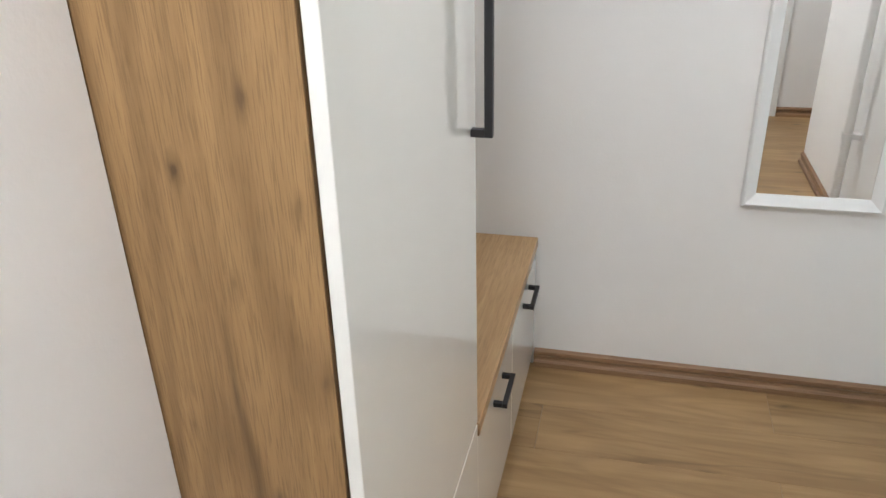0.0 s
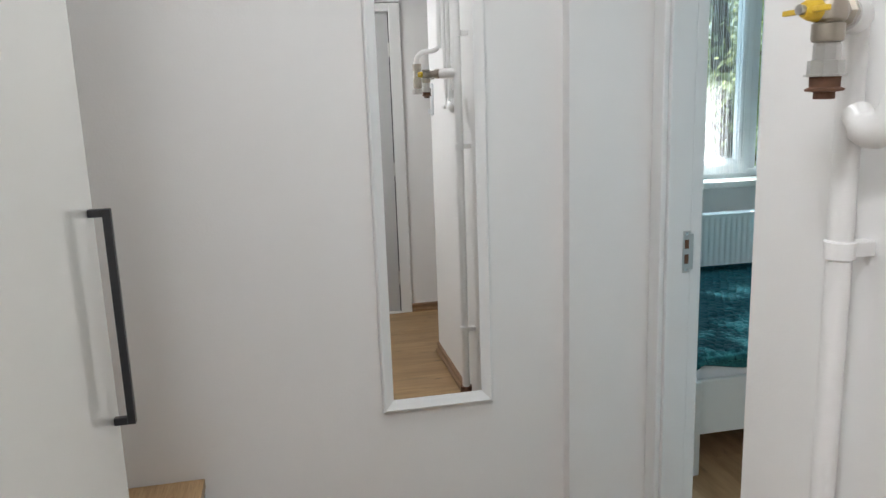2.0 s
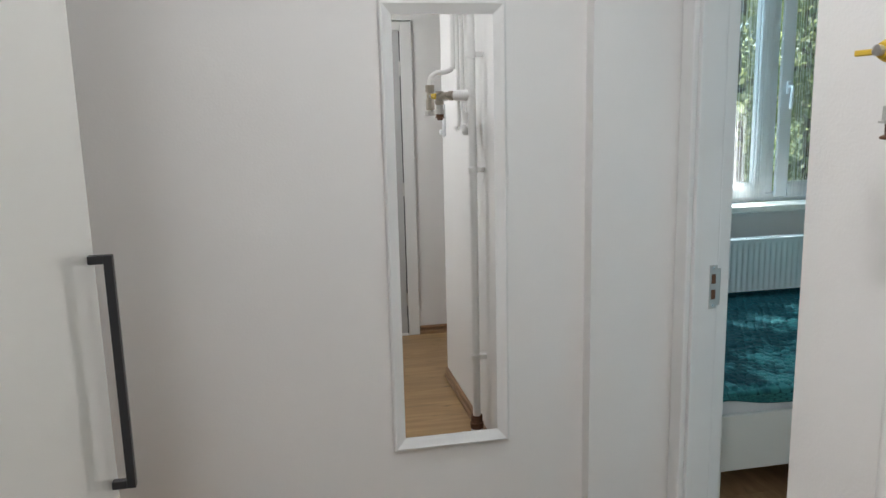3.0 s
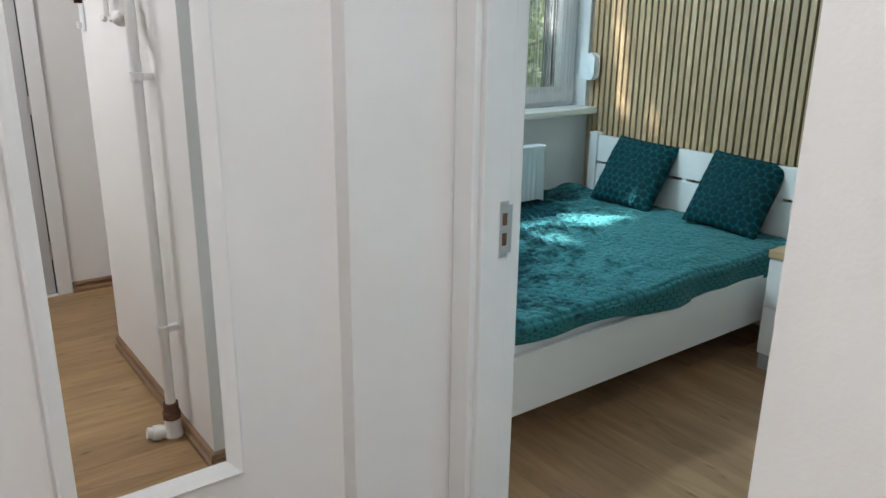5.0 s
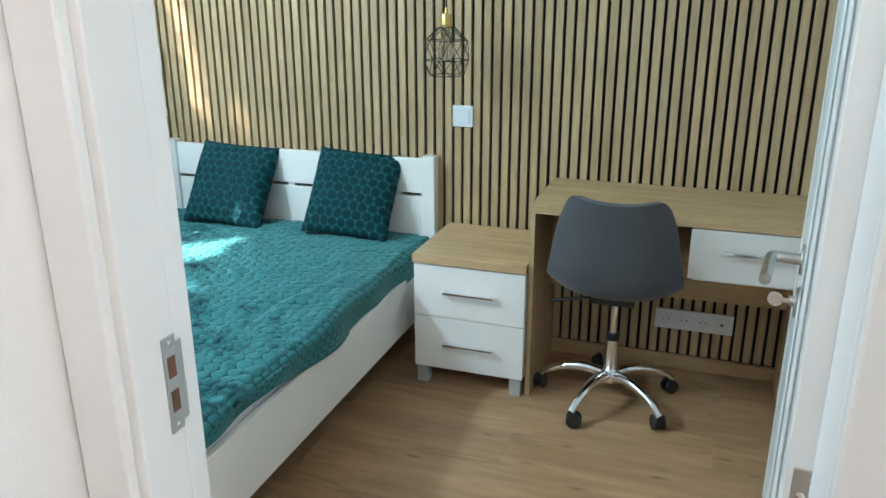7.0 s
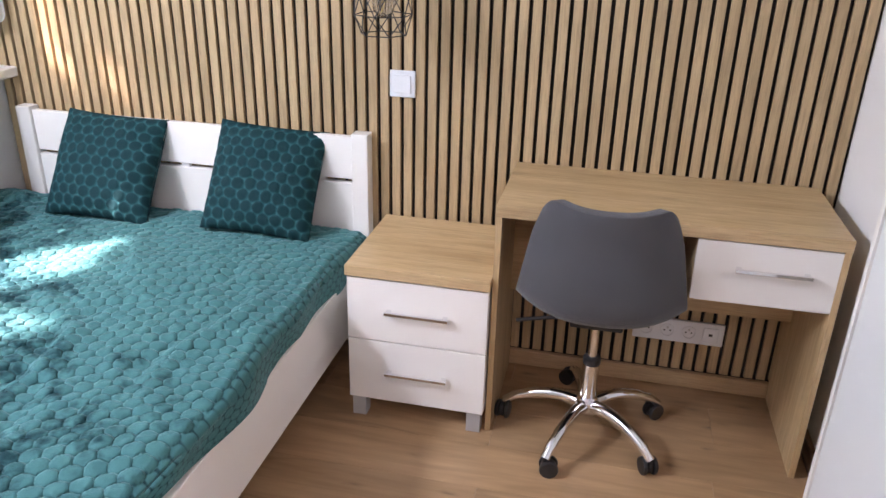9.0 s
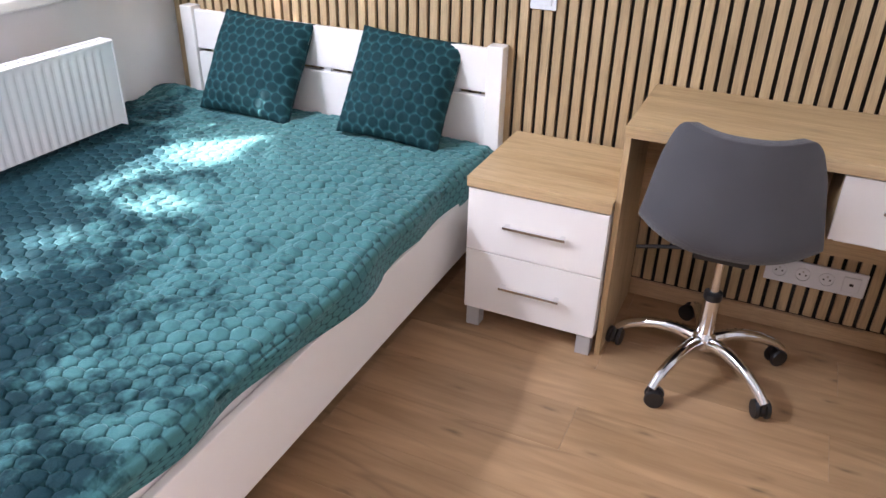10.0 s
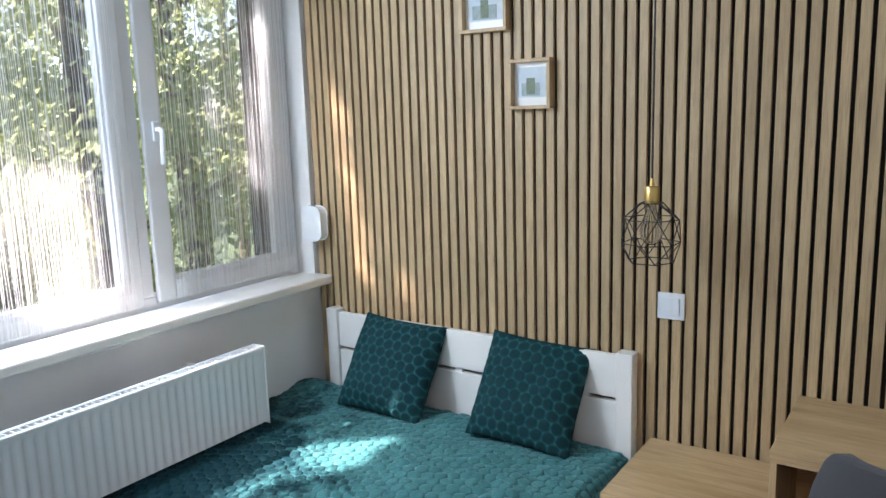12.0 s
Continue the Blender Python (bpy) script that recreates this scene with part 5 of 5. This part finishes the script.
def sun_gap(w):
    """True where a leaf would stand in the sun that comes through an opening."""
    k = (0.475 - w.z) / SUN_WAY.z
    x, y = w.x + SUN_WAY.x * k, w.y + SUN_WAY.y * k
    for cx, cy, rx, ry in BED_SPOTS:
        # the crowns' opening is cut straight here to give the sun patch its edge
        if ((x - cx) / (rx + 0.03)) ** 2 + ((y - cy) / (ry + 0.03)) ** 2 < 1 and (y > 1.075 or x < 2.2):
            return True
    k = (3.069 - w.x) / SUN_WAY.x
    y, z = w.y + SUN_WAY.y * k, w.z + SUN_WAY.z * k
    return any(((y - cy) / (ry + 0.012)) ** 2 + ((z - cz) / (rz + 0.012)) ** 2 < 1 for cy, cz, ry, rz in WALL_SPOTS)


def tree(x, y, h, crown, leaves, seed, mat):
    rng = random.Random(seed)
    base = Vector((x, y, -3.2))
    t = thing("tree", base, "leafy green tree outside the window", "tree", "trees outside")
    tips = []
    bm = tube(bmesh.new(), [(0, 0, 0), (0.1, 0.05, h * 0.3), (-0.05, 0.1, h * 0.6), (0.1, 0, h * 0.9)], [0.16, 0.14, 0.11, 0.07, 0.03], 10)
    for i in range(16):
        z = h * (0.25 + 0.7 * i / 16)
        a = rng.uniform(0, 6.28)
        l = crown * rng.uniform(0.55, 1.0) * (1.05 - 0.5 * i / 16)
        p = Vector((0, 0, z))
        e = p + Vector((math.cos(a) * l, math.sin(a) * l, l * rng.uniform(0.1, 0.5)))
        mid = (p + e) / 2 + Vector((rng.uniform(-.1, .1), rng.uniform(-.1, .1), 0.1))
        tube(bm, [p, mid, e], [0.05, 0.035, 0.02, 0.01], 6, 4)
        for k in range(26):
            q = p.lerp(e, rng.uniform(0.25, 1.1))
            tips.append(q + Vector((rng.gauss(0, .3), rng.gauss(0, .3), rng.gauss(0, .28))))
    part("trunk", bm, BARK, t, "rough brown trunk and limbs", True)
    verts, faces = [], []
    while len(faces) < leaves:
        c = rng.choice(tips)
        p = c + Vector((rng.gauss(0, .16), rng.gauss(0, .16), rng.gauss(0, .14)))
        w = base + p
        if w.y < 2.6 or sun_gap(w):
            continue
        n = Vector((rng.gauss(0, 1), rng.gauss(0, 1), rng.gauss(0.6, 1))).normalized()
        a = n.orthogonal().normalized()
        b = n.cross(a)
        s = rng.uniform(0.035, 0.075)
        k = len(verts)
        verts += [p - a * s, p + b * s * 0.45 - a * s * .1, p + a * s, p - b * s * 0.45 - a * s * .1]
        faces.append((k, k + 1, k + 2, k + 3))
    mesh = bpy.data.meshes.new("crown")
    mesh.from_pydata(verts, [], faces)
    mesh.materials.append(mat)
    crown_ob = new("crown", mesh)
    crown_ob.parent = t
    tagged(crown_ob, "dense small green leaves", kind="stuff")


# the first two stand out of view, added to block the sun
# the last six are low bushes that cover the ground behind
for i, (x, y, h, c, k) in enumerate(((-0.7, 5.4, 12.5, 2.5, 85000), (-3.2, 7.2, 14, 2.8, 30000), (4.8, 6.2, 9.5, 2.2, 11000), (2.2, 8.0, 11.5, 2.6, 20000),
                                    (7.6, 8.6, 10.5, 2.6, 11000), (5.2, 12.0, 11, 3.2, 14000), (10.5, 12.0, 11, 3.2, 14000), (1.0, 13.5, 12, 3.4, 11000), (15, 16, 12, 3.6, 9000), (0.6, 8.6, 5.6, 2.2, 15000), (3.4, 9.4, 5.2, 2.2, 15000), (6.6, 10.6, 5.8, 2.4, 13000), (9.6, 14.5, 6.2, 2.8, 12000), (4.9, 8.2, 4.9, 2.0, 14000), (7.6, 13.0, 5.4, 2.6, 12000))):
    tree(x, y, h, c, k, 40 + i, LEAF_MATS[i % 3])


# ---- slats of the bedroom wall ----
PITCH, SLAT_W = 0.040493, 0.0282
slat_mesh = None
slat_wall = thing("slat_cladding", (BX - 0.0005, 0.3, 0), "vertical oak slats on a dark felt wall", "wall cladding", kind="structure")
y = 0.28669 + (PITCH - SLAT_W) / 2 - 35 * PITCH
while y + SLAT_W < WY - 0.002:
    if slat_mesh is None:
        bm = box(-0.0155, 0, 0, SLAT_W, 0.0605, H - 0.001, 0.0012, 1)
        bmesh.ops.recalc_face_normals(bm, faces=bm.faces)
        slat_mesh = bpy.data.meshes.new("slat")
        bm.to_mesh(slat_mesh)
        bm.free()
        slat_mesh.materials.append(OAK_SLAT)
    s = new("slat", slat_mesh)
    s.parent = slat_wall
    s.location = (0, y - 0.3, 0)
    y += PITCH


# ---- laminate floors ----
def planks(name, label, x0, x1, y0, y1, along, mat, start, ends, holes=()):
    f = thing(name, (x0, y0, 0), label, "floor", kind="structure")
    W, L, gap = 0.1905, 1.29, 0.0003
    a0, a1, c0, c1 = (x0, x1, y0, y1) if along == 0 else (y0, y1, x0, x1)
    k = math.floor((c0 - start) / W)
    rngp = random.Random(5)
    while start + k * W < c1:
        lo, hi = max(c0, start + k * W), min(c1, start + (k + 1) * W)
        s = ends[k % 2] - 3 * L + (rngp.uniform(-0.02, 0.02))
        while s < a1:
            la, lb = max(a0, s), min(a1, s + L)
            if lb - la > 0.01 and hi - lo > 0.005:
                q = (la + gap, lb - gap, lo + gap, hi - gap)
                bx = q if along == 0 else (q[2], q[3], q[0], q[1])
                part("plank", box(bx[0] - x0, bx[1] - x0, bx[2] - y0, bx[3] - y0, -0.008, 0, 0.0005, 1), mat, f)
            s += L
        k += 1


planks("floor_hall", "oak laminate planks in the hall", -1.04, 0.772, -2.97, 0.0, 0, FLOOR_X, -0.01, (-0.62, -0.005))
planks("floor_room", "oak laminate planks in the bedroom", 0.772, BX, -1.135, WY, 1, FLOOR_Y, 2.37 - 0.1905, (-0.19, 0.45))
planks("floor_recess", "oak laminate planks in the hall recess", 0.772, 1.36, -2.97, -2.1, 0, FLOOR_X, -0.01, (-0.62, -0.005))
